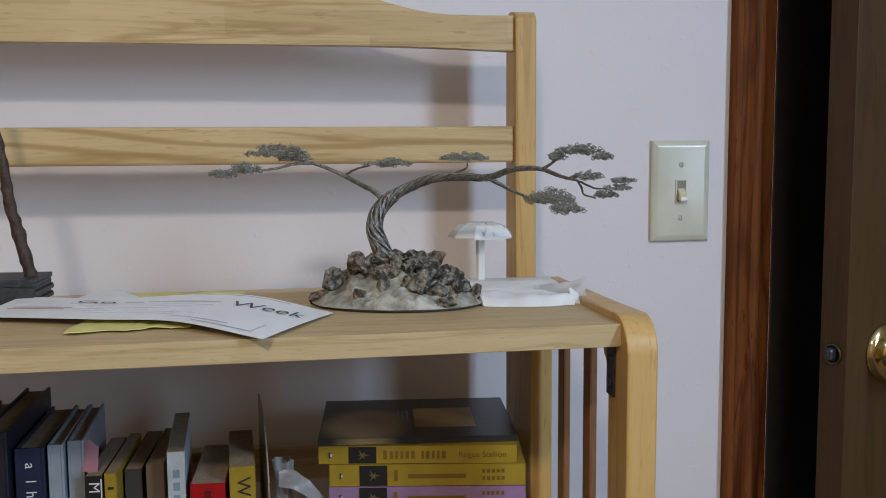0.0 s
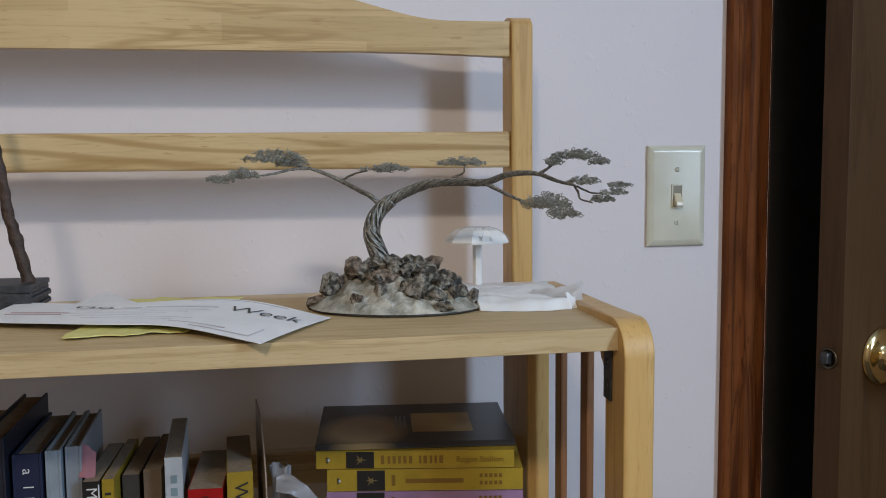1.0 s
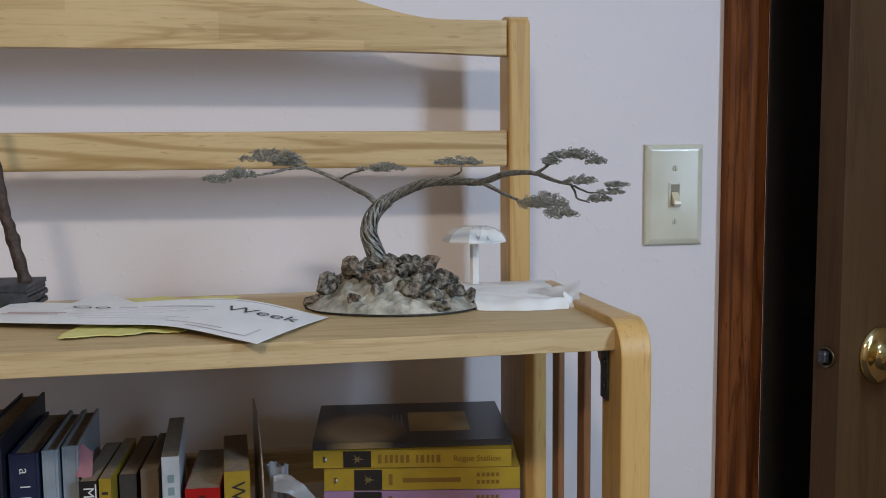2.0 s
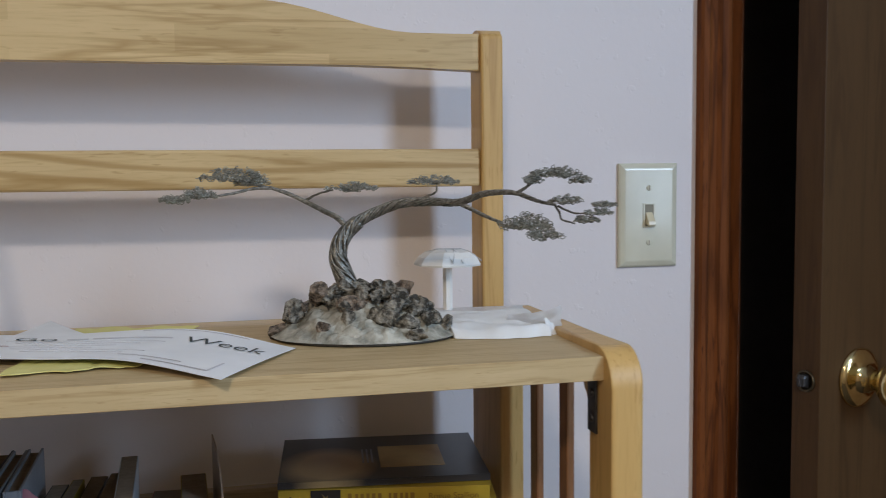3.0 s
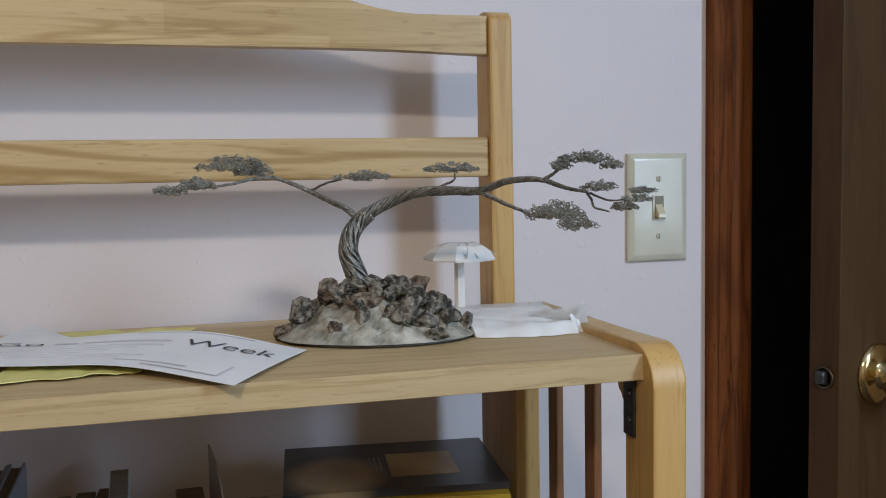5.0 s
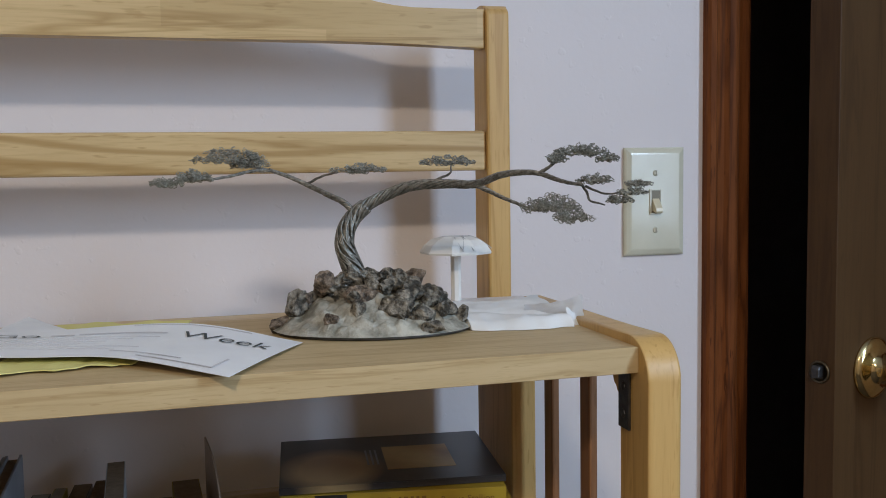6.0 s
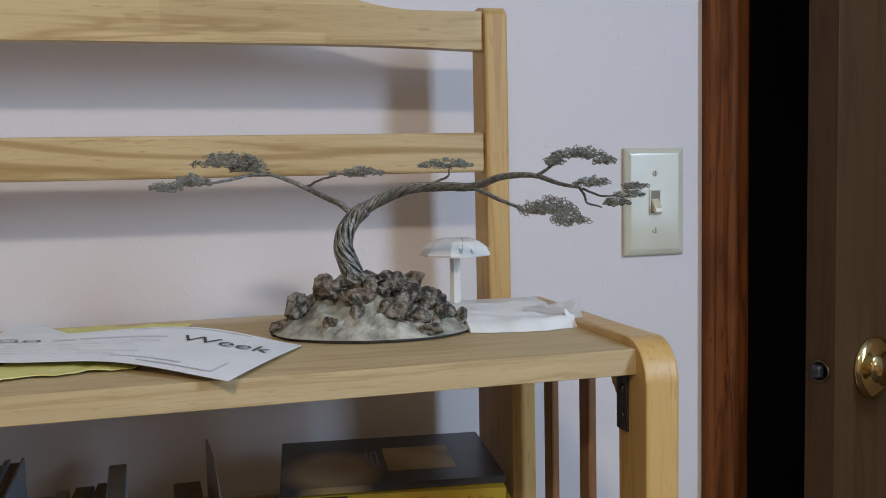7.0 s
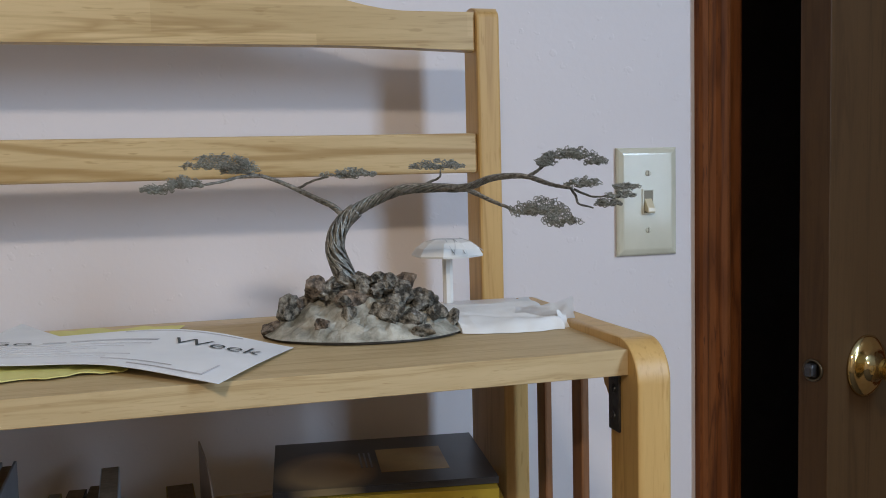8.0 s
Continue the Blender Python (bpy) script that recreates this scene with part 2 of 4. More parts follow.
def smooth_path(pts, per=8):
    pts = [Vector(p) for p in pts]
    out = []
    ext = [2 * pts[0] - pts[1]] + pts + [2 * pts[-1] - pts[-2]]
    for i in range(1, len(ext) - 2):
        p0, p1, p2, p3 = ext[i - 1:i + 3]
        for k in range(per):
            t = k / per
            out.append(0.5 * (2 * p1 + (p2 - p0) * t + (2 * p0 - 5 * p1 + 4 * p2 - p3) * t * t + (3 * p1 - p0 - 3 * p2 + p3) * t ** 3))
    out.append(pts[-1])
    return out


def tube(bm, path, radii, segs=8):
    """A round tube along a path, closed at both ends."""
    n = len(path)
    up = Vector((0.13, 0.97, 0.2))
    rings = []
    for i, p in enumerate(path):
        d = (path[min(i + 1, n - 1)] - path[max(i - 1, 0)]).normalized()
        u = d.cross(up).normalized()
        w = u.cross(d)
        r = radii[i] if isinstance(radii, list) else radii
        rings.append([bm.verts.new(p + r * (math.cos(2 * math.pi * k / segs) * u + math.sin(2 * math.pi * k / segs) * w)) for k in range(segs)])
    for a, c in zip(rings, rings[1:]):
        for k in range(segs):
            bm.faces.new((a[k], a[(k + 1) % segs], c[(k + 1) % segs], c[k]))
    bm.faces.new(rings[0])
    bm.faces.new(rings[-1])
    return bm


def strands(bm, pts, r0, r1, count, turns, thick0, thick1):
    """A cable of twisted wires along a path, from radius r0 to r1."""
    path = smooth_path(pts)
    n = len(path)
    up = Vector((0.13, 0.97, 0.2))
    for s in range(count):
        line, rad = [], []
        for i, p in enumerate(path):
            t = i / (n - 1)
            d = (path[min(i + 1, n - 1)] - path[max(i - 1, 0)]).normalized()
            u = d.cross(up).normalized()
            w = u.cross(d)
            a = 2 * math.pi * (s / count + turns * t) + 0.25 * math.sin(9 * t + s * 2.1)
            r = r0 + (r1 - r0) * t
            th = thick0 + (thick1 - thick0) * t
            line.append(p + (r - th * 0.8) * (math.cos(a) * u + math.sin(a) * w))
            rad.append(th)
        tube(bm, line, rad, 6)
    core = [max(0.0003, (r0 + (r1 - r0) * i / (n - 1)) * 0.72) for i in range(n)]
    tube(bm, path, core, 8)
    return bm


def sheet(fn, nu, nv, thick):
    """A closed thin sheet: fn(u, v) gives its upper side."""
    bm = bmesh.new()
    top = [[bm.verts.new(fn(i / nu, j / nv)) for j in range(nv + 1)] for i in range(nu + 1)]
    low = [[bm.verts.new(v.co - Vector((0, 0, thick))) for v in row] for row in top]
    for i in range(nu):
        for j in range(nv):
            bm.faces.new((top[i][j], top[i + 1][j], top[i + 1][j + 1], top[i][j + 1]))
            bm.faces.new((low[i][j], low[i][j + 1], low[i + 1][j + 1], low[i + 1][j]))
    rim = [(i, 0) for i in range(nu)] + [(nu, j) for j in range(nv)] + [(i, nv) for i in range(nu, 0, -1)] + [(0, j) for j in range(nv, 0, -1)]
    # the rim has corners of its own, so that the shading stays flat up to the edge
    hi, lo = [bm.verts.new(top[i][j].co) for i, j in rim], [bm.verts.new(low[i][j].co) for i, j in rim]
    for k in range(len(rim)):
        n = (k + 1) % len(rim)
        bm.faces.new((hi[k], lo[k], lo[n], hi[n]))
    return bm


def lettering(name, text, size, m, material, parent, squash=1.0, fn=None, weight=0.0):
    cu = bpy.data.curves.new(name, 'FONT')
    cu.body, cu.size, cu.extrude, cu.offset = text, size, 0.0, weight
    ob = new(name, cu)
    bpy.context.view_layer.update()
    me = bpy.data.meshes.new_from_object(ob.evaluated_get(bpy.context.evaluated_depsgraph_get()))
    bpy.data.objects.remove(ob)
    me.name = name
    for v in me.vertices:
        v.co.x *= squash
        v.co = fn(v.co) if fn else m @ v.co
    me.materials.clear()
    me.materials.append(material)
    out = new(name, me)
    out.parent = parent
    return out


# ---- the room ----
WALL = 1.003
OPEN_L, OPEN_R, OPEN_T = 0.581, 1.36, 2.05
ROOM_L, ROOM_R, CEIL = -1.9, EAST, 2.4


TURN = Matrix.Translation((0.43, 1.0, 0)) @ pose(0, 0, 0, 0, 0, 3.0) @ Matrix.Translation((-0.43, -1.0, 0))


def structure(name, bm, material, label, category):
    return tagged(link(name, bm, material), label, category, kind="structure")


structure("floor", box((ROOM_L, BACK_Y, -0.1), (ROOM_R, 2.4, 0.0)), carpet, "dark brown carpet floor of the room", "floor")
structure("ceiling", box((ROOM_L, BACK_Y, CEIL), (ROOM_R, 2.4, CEIL + 0.1)), ceiling_paint, "white painted ceiling", "ceiling")
bm = box((ROOM_L - 0.05, WALL, 0), (OPEN_L, WALL + 0.14, CEIL))
box((OPEN_L, WALL, OPEN_T), (OPEN_R, WALL + 0.14, CEIL), bm=bm)
box((OPEN_R, WALL, 0), (ROOM_R + 0.05, WALL + 0.14, CEIL), bm=bm)
structure("wall_north", bm, wall_paint, "pale lilac painted wall with fine orange-peel texture", "wall").matrix_world = TURN
structure("wall_west", box((ROOM_L - 0.1, BACK_Y, 0), (ROOM_L, 2.4, CEIL)), panel_wood, "brown wood panelled side wall", "wall")
wy0, wy1, wz0, wz1 = WIN_Y - WIN_W / 2, WIN_Y + WIN_W / 2, WIN_Z - WIN_H / 2, WIN_Z + WIN_H / 2
bm = box((ROOM_R, BACK_Y, 0), (ROOM_R + 0.12, wy0, CEIL))
box((ROOM_R, wy1, 0), (ROOM_R + 0.12, 2.4, CEIL), bm=bm)
box((ROOM_R, wy0, 0), (ROOM_R + 0.12, wy1, wz0), bm=bm)
box((ROOM_R, wy0, wz1), (ROOM_R + 0.12, wy1, CEIL), bm=bm)
structure("wall_east", bm, panel_wood, "brown wood panelled wall with a window", "wall")
structure("wall_south", box((ROOM_L, BACK_Y - 0.1, 0), (ROOM_R, BACK_Y, CEIL)), panel_wood, "brown wood panelled back wall", "wall")
window = thing("window_1", (0, 0, 0), "white framed window letting daylight in", "window", kind="structure")
for lo, hi in (((wy0, wz0), (wy0 + 0.04, wz1)), ((wy1 - 0.04, wz0), (wy1, wz1)), ((wy0 + 0.04, wz0), (wy1 - 0.04, wz0 + 0.04)), ((wy0 + 0.04, wz1 - 0.04), (wy1 - 0.04, wz1))):
    part("window_frame", box((EAST + 0.05, lo[0], lo[1]), (EAST + 0.09, hi[0], hi[1]), 0.004), ceiling_paint, window)
pane = part("pane", box((EAST + 0.068, wy0 + 0.04, wz0 + 0.04), (EAST + 0.072, wy1 - 0.04, wz1 - 0.04)), pane_glass, window)
pane.visible_shadow = False
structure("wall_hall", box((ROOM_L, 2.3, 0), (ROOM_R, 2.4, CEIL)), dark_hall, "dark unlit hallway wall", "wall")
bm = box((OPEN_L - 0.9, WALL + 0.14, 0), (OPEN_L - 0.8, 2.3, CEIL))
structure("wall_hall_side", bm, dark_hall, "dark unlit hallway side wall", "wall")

lamp = thing("ceiling_lamp", (LAMP[0], LAMP[1], CEIL), "round opal glass flush ceiling lamp", "ceiling lamp")
part("diffuser", lathe([(0.02, -0.066), (0.08, -0.062), (0.118, -0.048), (0.125, -0.031), (0.10, -0.0302)], 32), lamp_glow, lamp, "opal glass bowl", True)
part("lamp_base", lathe([(0.10, CEIL - 0.03 - CEIL), (0.10, 0.0)], 32), ceiling_paint, lamp)

# door casing: a moulded strip, ridged along its length
cas = [(0.5245, WALL), (0.5245, WALL - 0.0096), (0.5273, WALL - 0.0121), (0.5333, WALL - 0.0128), (0.5361, WALL - 0.0100), (0.5398, WALL - 0.0085), (0.5445, WALL - 0.0100),
       (0.5491, WALL - 0.0136), (0.5557, WALL - 0.0143), (0.5603, WALL - 0.0128), (0.5631, WALL - 0.0092), (0.5677, WALL - 0.0078), (0.5752, WALL - 0.0074), (0.5770, WALL - 0.0064), (0.5770, WALL)]
door_frame = thing("door_frame", (0.55, WALL, 0), "dark reddish stained oak door casing and jamb", "door frame", kind="structure")
door_frame.matrix_world = TURN
part("casing", prism(cas, 0.0, OPEN_T + 0.05, 2), casing_wood, door_frame)
part("casing", prism([(2 * 0.9705 - x, y) for x, y in reversed(cas)], 0.0, OPEN_T + 0.05, 2), casing_wood, door_frame)
part("head_casing", box((0.5775, WALL - 0.014, OPEN_T - 0.005), (1.3635, WALL, OPEN_T + 0.05), 0.003), casing_wood, door_frame)
part("jamb", box((OPEN_L - 0.004, WALL + 0.001, 0), (OPEN_L + 0.002, WALL + 0.139, OPEN_T)), casing_wood, door_frame)
part("jamb", box((OPEN_R - 0.014, WALL + 0.001, 0), (OPEN_R + 0.004, WALL + 0.139, OPEN_T)), casing_wood, door_frame)
part("door_stop", box((OPEN_L + 0.002, WALL + 0.05, 0), (OPEN_L + 0.010, WALL + 0.085, OPEN_T), 0.002), casing_wood, door_frame)

# the door, ajar into the room; local x runs from the latch edge to the hinges, local y out to the hall
ANGLE = 20.0
door = thing("door_1", (0, 0, 0), "plain brown wooden door standing ajar with brass knob", "door", kind="structure")
part("slab", box((0, -0.035, 0.01), (0.76, 0.0, 2.03), 0.0008), door_wood, door)
plate = part("latch_plate", lathe([(0.0088, 0.0), (0.0090, 0.0012), (0.0104, 0.0020), (0.0117, 0.0014), (0.0120, 0.0)], 32, pose(-0.0002, -0.0175, 1.0245, 0, -90, 0)), dull_brass, door, "round dull metal latch collar", True)
bm = prism([(0.001, -0.0075), (0.001, 0.0075), (-0.0075, 0.0075), (-0.0095, 0.004), (-0.0095, -0.005)], -0.0225, -0.0125, 1, 0.0022)
moved(bm, pose(0, 0, 1.0245))
part("latch_bolt", bm, bracket_metal, plate, "small dark latch bolt")
K = pose(0.063, -0.035, 1.024, 90, 0, 0)
knob = part("door_knob", lathe([(0.0325, 0.0), (0.0325, 0.002), (0.030, 0.005), (0.024, 0.007), (0.0165, 0.0085), (0.015, 0.010), (0.0125, 0.013), (0.011, 0.020), (0.012, 0.027), (0.018, 0.033),
                               (0.0245, 0.040), (0.0265, 0.047), (0.0255, 0.054), (0.021, 0.060), (0.012, 0.0635), (0.003, 0.0645)], 40, K), brass, door, "polished brass round knob and rosette", True)
door.matrix_world = pose(0.6015, 0.931, 0, 0, 0, ANGLE)

# ---- light switch ----
sw = thing("light_switch", (0, 0, 0), "ivory plastic toggle light switch plate on the wall", "light switch")
w, h = 0.035, 0.0572
bm = bmesh.new()
rows = []
for k, (ins, d) in enumerate(((0, 0), (0, -0.0018), (0.0006, -0.0028), (0.0022, -0.0040), (0.0058, -0.0053), (0.0074, -0.0056))):
    rows.append([bm.verts.new((sx * (w - ins), d, sz * (h - ins))) for sx, sz in ((-1, -1), (1, -1), (1, 1), (-1, 1))])
for a, c in zip(rows, rows[1:]):
    for k in range(4):
        bm.faces.new((a[k], a[(k + 1) % 4], c[(k + 1) % 4], c[k]))
bm.faces.new(rows[0])
bm.faces.new(rows[-1])
part("plate", bm, ivory, sw)
part("slot", box((-0.0052, -0.0061, -0.0118), (0.0052, -0.0054, 0.0118), 0.0002), slot_dark, sw)
for lo, hi in (((-0.0072, -0.0135), (-0.0052, 0.0135)), ((0.0052, -0.0135), (0.0072, 0.0135)), ((-0.0052, 0.0118), (0.0052, 0.0135)), ((-0.0052, -0.0135), (0.0052, -0.0118))):
    part("slot_rim", box((lo[0], -0.0068, lo[1]), (hi[0], -0.0052, hi[1]), 0.0003), ivory, sw)
bm = prism([(-0.0055, 0.004), (-0.0055, -0.0095), (-0.0135, -0.0120), (-0.0148, -0.0100), (-0.0140, -0.0065)], -0.0042, 0.0042, 0, 0.0007)
part("toggle", bm, ivory_toggle, sw, "cream toggle lever turned down")
for z in (0.0302, -0.0302):
    s = part("screw", lathe([(0.0034, -0.0010), (0.0034, 0.0), (0.0026, 0.0012), (0.0008, 0.0014)], 20, pose(0, -0.0054, z, 90, 0, 0)), ivory, sw)
    part("screw_slot", box((-0.0005, -0.00705, z - 0.0026), (0.0005, -0.0064, z + 0.0026)), slot_dark, s)
sw.matrix_world = TURN @ pose(0.465, WALL - 0.001, 1.1995)

# ---- bookcase ----
TOP, THICK = 1.123, 0.0165
FRONT, BACK = 0.611, 0.82
R_IN, L_IN = 0.2645, -0.42
MID = (R_IN + L_IN) / 2
shelf = thing("bookcase", (MID, 0.75, 0), "light wooden slatted bookcase with scalloped back rail", "bookcase")
SHELF_TURN = Matrix.Translation((0.27, 0.75, 0)) @ pose(0, 0, 0, 0, 0, 2.6) @ Matrix.Translation((-0.27, -0.75, 0))
shelf.matrix_world = SHELF_TURN
for name, top in (("top_board", TOP), ("shelf_board", 0.80), ("shelf_board", 0.45), ("shelf_board", 0.12)):
    part(name, box((L_IN, FRONT, top - THICK), (R_IN, BACK if top == TOP else 0.84, top), 0.0003, 1), wood_top, shelf)
UPPER_F, UPPER_B = 0.889, 0.929


def post_outline(front, back, top):
    """A post seen from the side, its top rounded over."""
    mid, half = (front + back) / 2, (back - front) / 2
    arc = [(mid - half * math.cos(a), top - 0.010 + 0.010 * math.sin(a)) for a in [math.pi * k / 12 for k in range(13)]]
    return [(front, TOP - 0.012)] + arc + [(back, TOP - 0.012)]


for x0, x1, inner in ((0.2570, 0.2788, 1), (L_IN, L_IN + 0.0195, -1)):
    part("back_post", prism(post_outline(UPPER_F, UPPER_B, 1.3835), x0, x1, 0, 0.0025), wood_z, shelf)
    part("back_leg", box((x0, 0.830, 0), (x1, UPPER_B, TOP - 0.013), 0.0025), wood_z, shelf)
for x0, x1 in ((R_IN, R_IN + 0.0228), (L_IN - 0.0228, L_IN)):
    # the front leg bends over into the side rail
    r, leg = 0.026, 0.038
    f, top = 0.5985, TOP + 0.0055
    out = [(f, 0.0)] + [(f + r - r * math.cos(a), top - r + r * math.sin(a)) for a in [math.pi / 2 * k / 14 for k in range(15)]]
    out += [(0.829, top), (0.829, top - 0.030), (f + leg + 0.012, top - 0.030)]
    out += [(f + leg + 0.012 - 0.012 * math.sin(a), top - 0.042 + 0.012 * math.cos(a)) for a in [math.pi / 2 * k / 5 for k in range(1, 6)]]
    out += [(f + leg, 0.0)]
    fr = part("side_frame", prism(out, x0, x1, 0, 0.0045, 3), wood_z, shelf, "", True)
    for p in fr.data.polygons:
        p.use_smooth = max(abs(c) for c in p.normal) < 0.9995
    mid = (x0 + x1) / 2
    for y, sx in ((0.7195, 0.0025), (0.7975, 0.0042)):
        sx = mid + (sx if x0 > 0 else 0.0)
        part("side_slat", box((sx - 0.0034, y - 0.0095, 0.10), (sx + 0.0034, y + 0.0095, top - 0.031), 0.002), slat_wood, shelf, "darker brown upright slat")
    part("bottom_side_rail", box((x0, f + leg, 0.06), (x1, 0.83, 0.10), 0.003), wood_y, shelf)
RAIL_F, RAIL_B = 0.893, 0.910
RL, RR = L_IN + 0.0195, 0.2570
part("back_rail", box((RL, RAIL_F, 1.2355), (RR, RAIL_B, 1.2710), 0.0025), wood_rail, shelf)
crest = [(RL, 1.3437)]
for k in range(1, 24):
    x = RL + (RR - RL) * k / 24
    s = min(1.0, min(x - RL, RR - x) / 0.15)
    crest.append((x, 1.3437 + 0.0040 * s * (2 - s)))
crest += [(RR, 1.3437), (RR, 1.3785)]
half = RR - MID
for k in range(1, 40):
    x = RR - (RR - RL) * k / 40
    s = min(1.0, max(0.0, (half - abs(x - MID) - 0.062) / 0.145))
    crest.append((x, 1.3780 + 0.026 * s * s * (3 - 2 * s)))
crest.append((RL, 1.3785))
part("crest_rail", prism(crest, RAIL_F, RAIL_B, 1, 0.002), wood_x, shelf, "scalloped top rail of the back")
# unseen board, added to keep lamp light off the wall below the top
part("rear_ledge", box((RL, 0.8215, TOP - THICK - 0.018), (RR, 0.975, TOP - THICK - 0.002), 0.001), wood_x, shelf)
for z in (0.925, 0.57, 0.24):
    part("back_rail", box((RL, RAIL_F, z), (RR, RAIL_B, z + 0.034), 0.0025), wood_x, shelf)
bm = box((R_IN - 0.0018, 0.6215, TOP - THICK - 0.040), (R_IN, 0.6365, TOP - THICK), 0.0004)
box((R_IN - 0.030, 0.6215, TOP - THICK - 0.0018), (R_IN - 0.0018, 0.6365, TOP - THICK), 0.0004, bm=bm)
brk = part("bracket", bm, bracket_metal, shelf, "dark metal angle bracket under the top")
for z in (0.012, 0.030):
    part("screw", lathe([(0.003, 0.0), (0.0026, 0.0008), (0.001, 0.0012)], 12, pose(R_IN - 0.0018, 0.629, TOP - THICK - z, 0, -90, 0)), bracket_metal, brk)

# ---- wire tree ----
tree = thing("wire_tree_sculpture", (0.117, 0.735, TOP), "twisted wire bonsai tree sculpture on a stone-covered plaster base", "sculpture")
tree.matrix_world = Matrix.Identity(4)
CX, CY, AX, AY = 0.120, 0.731, 0.072, 0.050
BASE = Matrix.Translation((CX, CY, TOP)) @ pose(0, 0, 0, 0, 0, -12)
bm = lathe([(0.94, 0.0004), (0.965, 0.0008), (0.97, 0.0020), (0.95, 0.0030)], 56)
moved(bm, BASE @ Matrix.Diagonal((AX, AY, 1, 1)))
part("base_plate", bm, base_dark, tree, "thin dark oval base plate", True)
bm = bmesh.new()
rings = []
N = 128
for i in range(37):
    r = 1.0 - i / 36
    ring = []
    for k in range(N if i < 36 else 1):
        a = 2 * math.pi * k / N
        p = Vector((r * AX * math.cos(a), r * AY * math.sin(a), 0))
        hgt = 0.0026 + 0.030 * (1 - r ** 1.5)
        lump = noise.noise(p * 70 + Vector((3, 1, 0))) * 0.0040 + abs(noise.noise(p * 110)) * 0.0030
        # knife-flattened facets
        cell = noise.voronoi(p * 75 + Vector((7, 2, 1)))[0]
        lump += 0.0050 * (cell[1] - cell[0]) - 0.0016 + noise.noise(p * 300) * 0.0007
        edge = min(1.0, (1 - r) * 6)
        wob = 1 + 0.035 * noise.noise(Vector((math.cos(a) * 2, math.sin(a) * 2, 5)))
        ring.append(bm.verts.new(BASE @ Vector((p.x * wob, p.y * wob, hgt + lump * edge))))
    rings.append(ring)
for a, c in zip(rings, rings[1:]):
    for k in range(N):
        if len(c) == 1:
            bm.faces.new((a[k], a[(k + 1) % N], c[0]))
        else:
            bm.faces.new((a[k], a[(k + 1) % N], c[(k + 1) % N], c[k]))
bm.faces.new(rings[0])
part("mound", bm, plaster, tree, "lumpy grey plaster mound")


def rock(at, w, h, seed, material):
    """A broken stone of half width w and half height h, cut by flat breaks."""
    rnd = random.Random(seed)
    bm = bmesh.new()
    bmesh.ops.create_icosphere(bm, subdivisions=4, radius=1)
    planes = [(Vector((rnd.uniform(-1, 1), rnd.uniform(-1, 1), rnd.uniform(-1, 1))).normalized(), rnd.uniform(0.45, 0.82)) for _ in range(13)]
    off = Vector((rnd.uniform(0, 50), rnd.uniform(0, 50), 0))
    turn = Euler((rnd.uniform(-0.3, 0.3), rnd.uniform(-0.4, 0.4), rnd.uniform(0, 6))).to_matrix()
    for v in bm.verts:
        for n, d in planes:
            over = v.co.dot(n) - d
            if over > 0:
                v.co -= n * over
        pit = abs(noise.noise(v.co * 5 + off))
        v.co *= 1.22 + 0.16 * noise.noise(v.co * 2.0 + off) - 0.16 * max(0.0, 0.22 - pit) + 0.07 * noise.noise(v.co * 11 + off)
        v.co = turn @ v.co
        v.co = Vector((v.co.x * w, v.co.y * (w + h) * 0.5, v.co.z * h)) + Vector(at)
    return part("stone", bm, material, tree)


STONES = [(0.0876, 0.738, 1.1555, 0.0095, 0.0078), (0.0683, 0.738, 1.1399, 0.0083, 0.0095), (0.0548, 0.7372, 1.129, 0.0054, 0.0058), (0.0749, 0.738, 1.1472, 0.0041, 0.0033),
          (0.0976, 0.7287, 1.1496, 0.0049, 0.0065), (0.1071, 0.734, 1.1565, 0.0078, 0.0062), (0.1137, 0.7158, 1.1497, 0.0108, 0.0056), (0.1227, 0.738, 1.1599, 0.0058, 0.005),
          (0.1323, 0.738, 1.1611, 0.0062, 0.0054), (0.153, 0.738, 1.1585, 0.0074, 0.0058), (0.144, 0.724, 1.1500, 0.0099, 0.0074), (0.158, 0.724, 1.1466, 0.0078, 0.0066),
          (0.1076, 0.7032, 1.1407, 0.0047, 0.0051), (0.0886, 0.7038, 1.1354, 0.0055, 0.0039), (0.1347, 0.7026, 1.142, 0.0098, 0.007), (0.1489, 0.699, 1.1374, 0.009, 0.0074),
          (0.1544, 0.6888, 1.1293, 0.008, 0.0042), (0.1708, 0.728, 1.1390, 0.0066, 0.0054), (0.1815, 0.7169, 1.1306, 0.0064, 0.0068)]
for k, (x, y, z, w, h) in enumerate(STONES):
    rock((x - 0.0006, y - 0.0022, z + 0.0006), w * 1.17, h * 1.17, 40 + k, stone_red if k in (0, 2, 3, 6, 9, 13) else stone)
rnd = random.Random(5)
for k in range(58):
    # small rubble filling the heap between the large stones and behind the trunk
    x, y = (rnd.uniform(0.090, 0.172), rnd.uniform(0.702, 0.742)) if k < 44 else (rnd.uniform(0.075, 0.165), rnd.uniform(0.742, 0.765))
    q = BASE.inverted() @ Vector((x, y, TOP))
    r = math.hypot(q.x / AX, q.y / AY)
    w = rnd.uniform(0.0042, 0.0076)
    if k < 44 and q.x < -0.012 and q.y < -0.012:
        continue
    rock((x, y, TOP + 0.0045 + 0.037 * (1 - min(1.0, r) ** 1.6)), w, w * rnd.uniform(0.7, 1.0), 90 + k, stone)

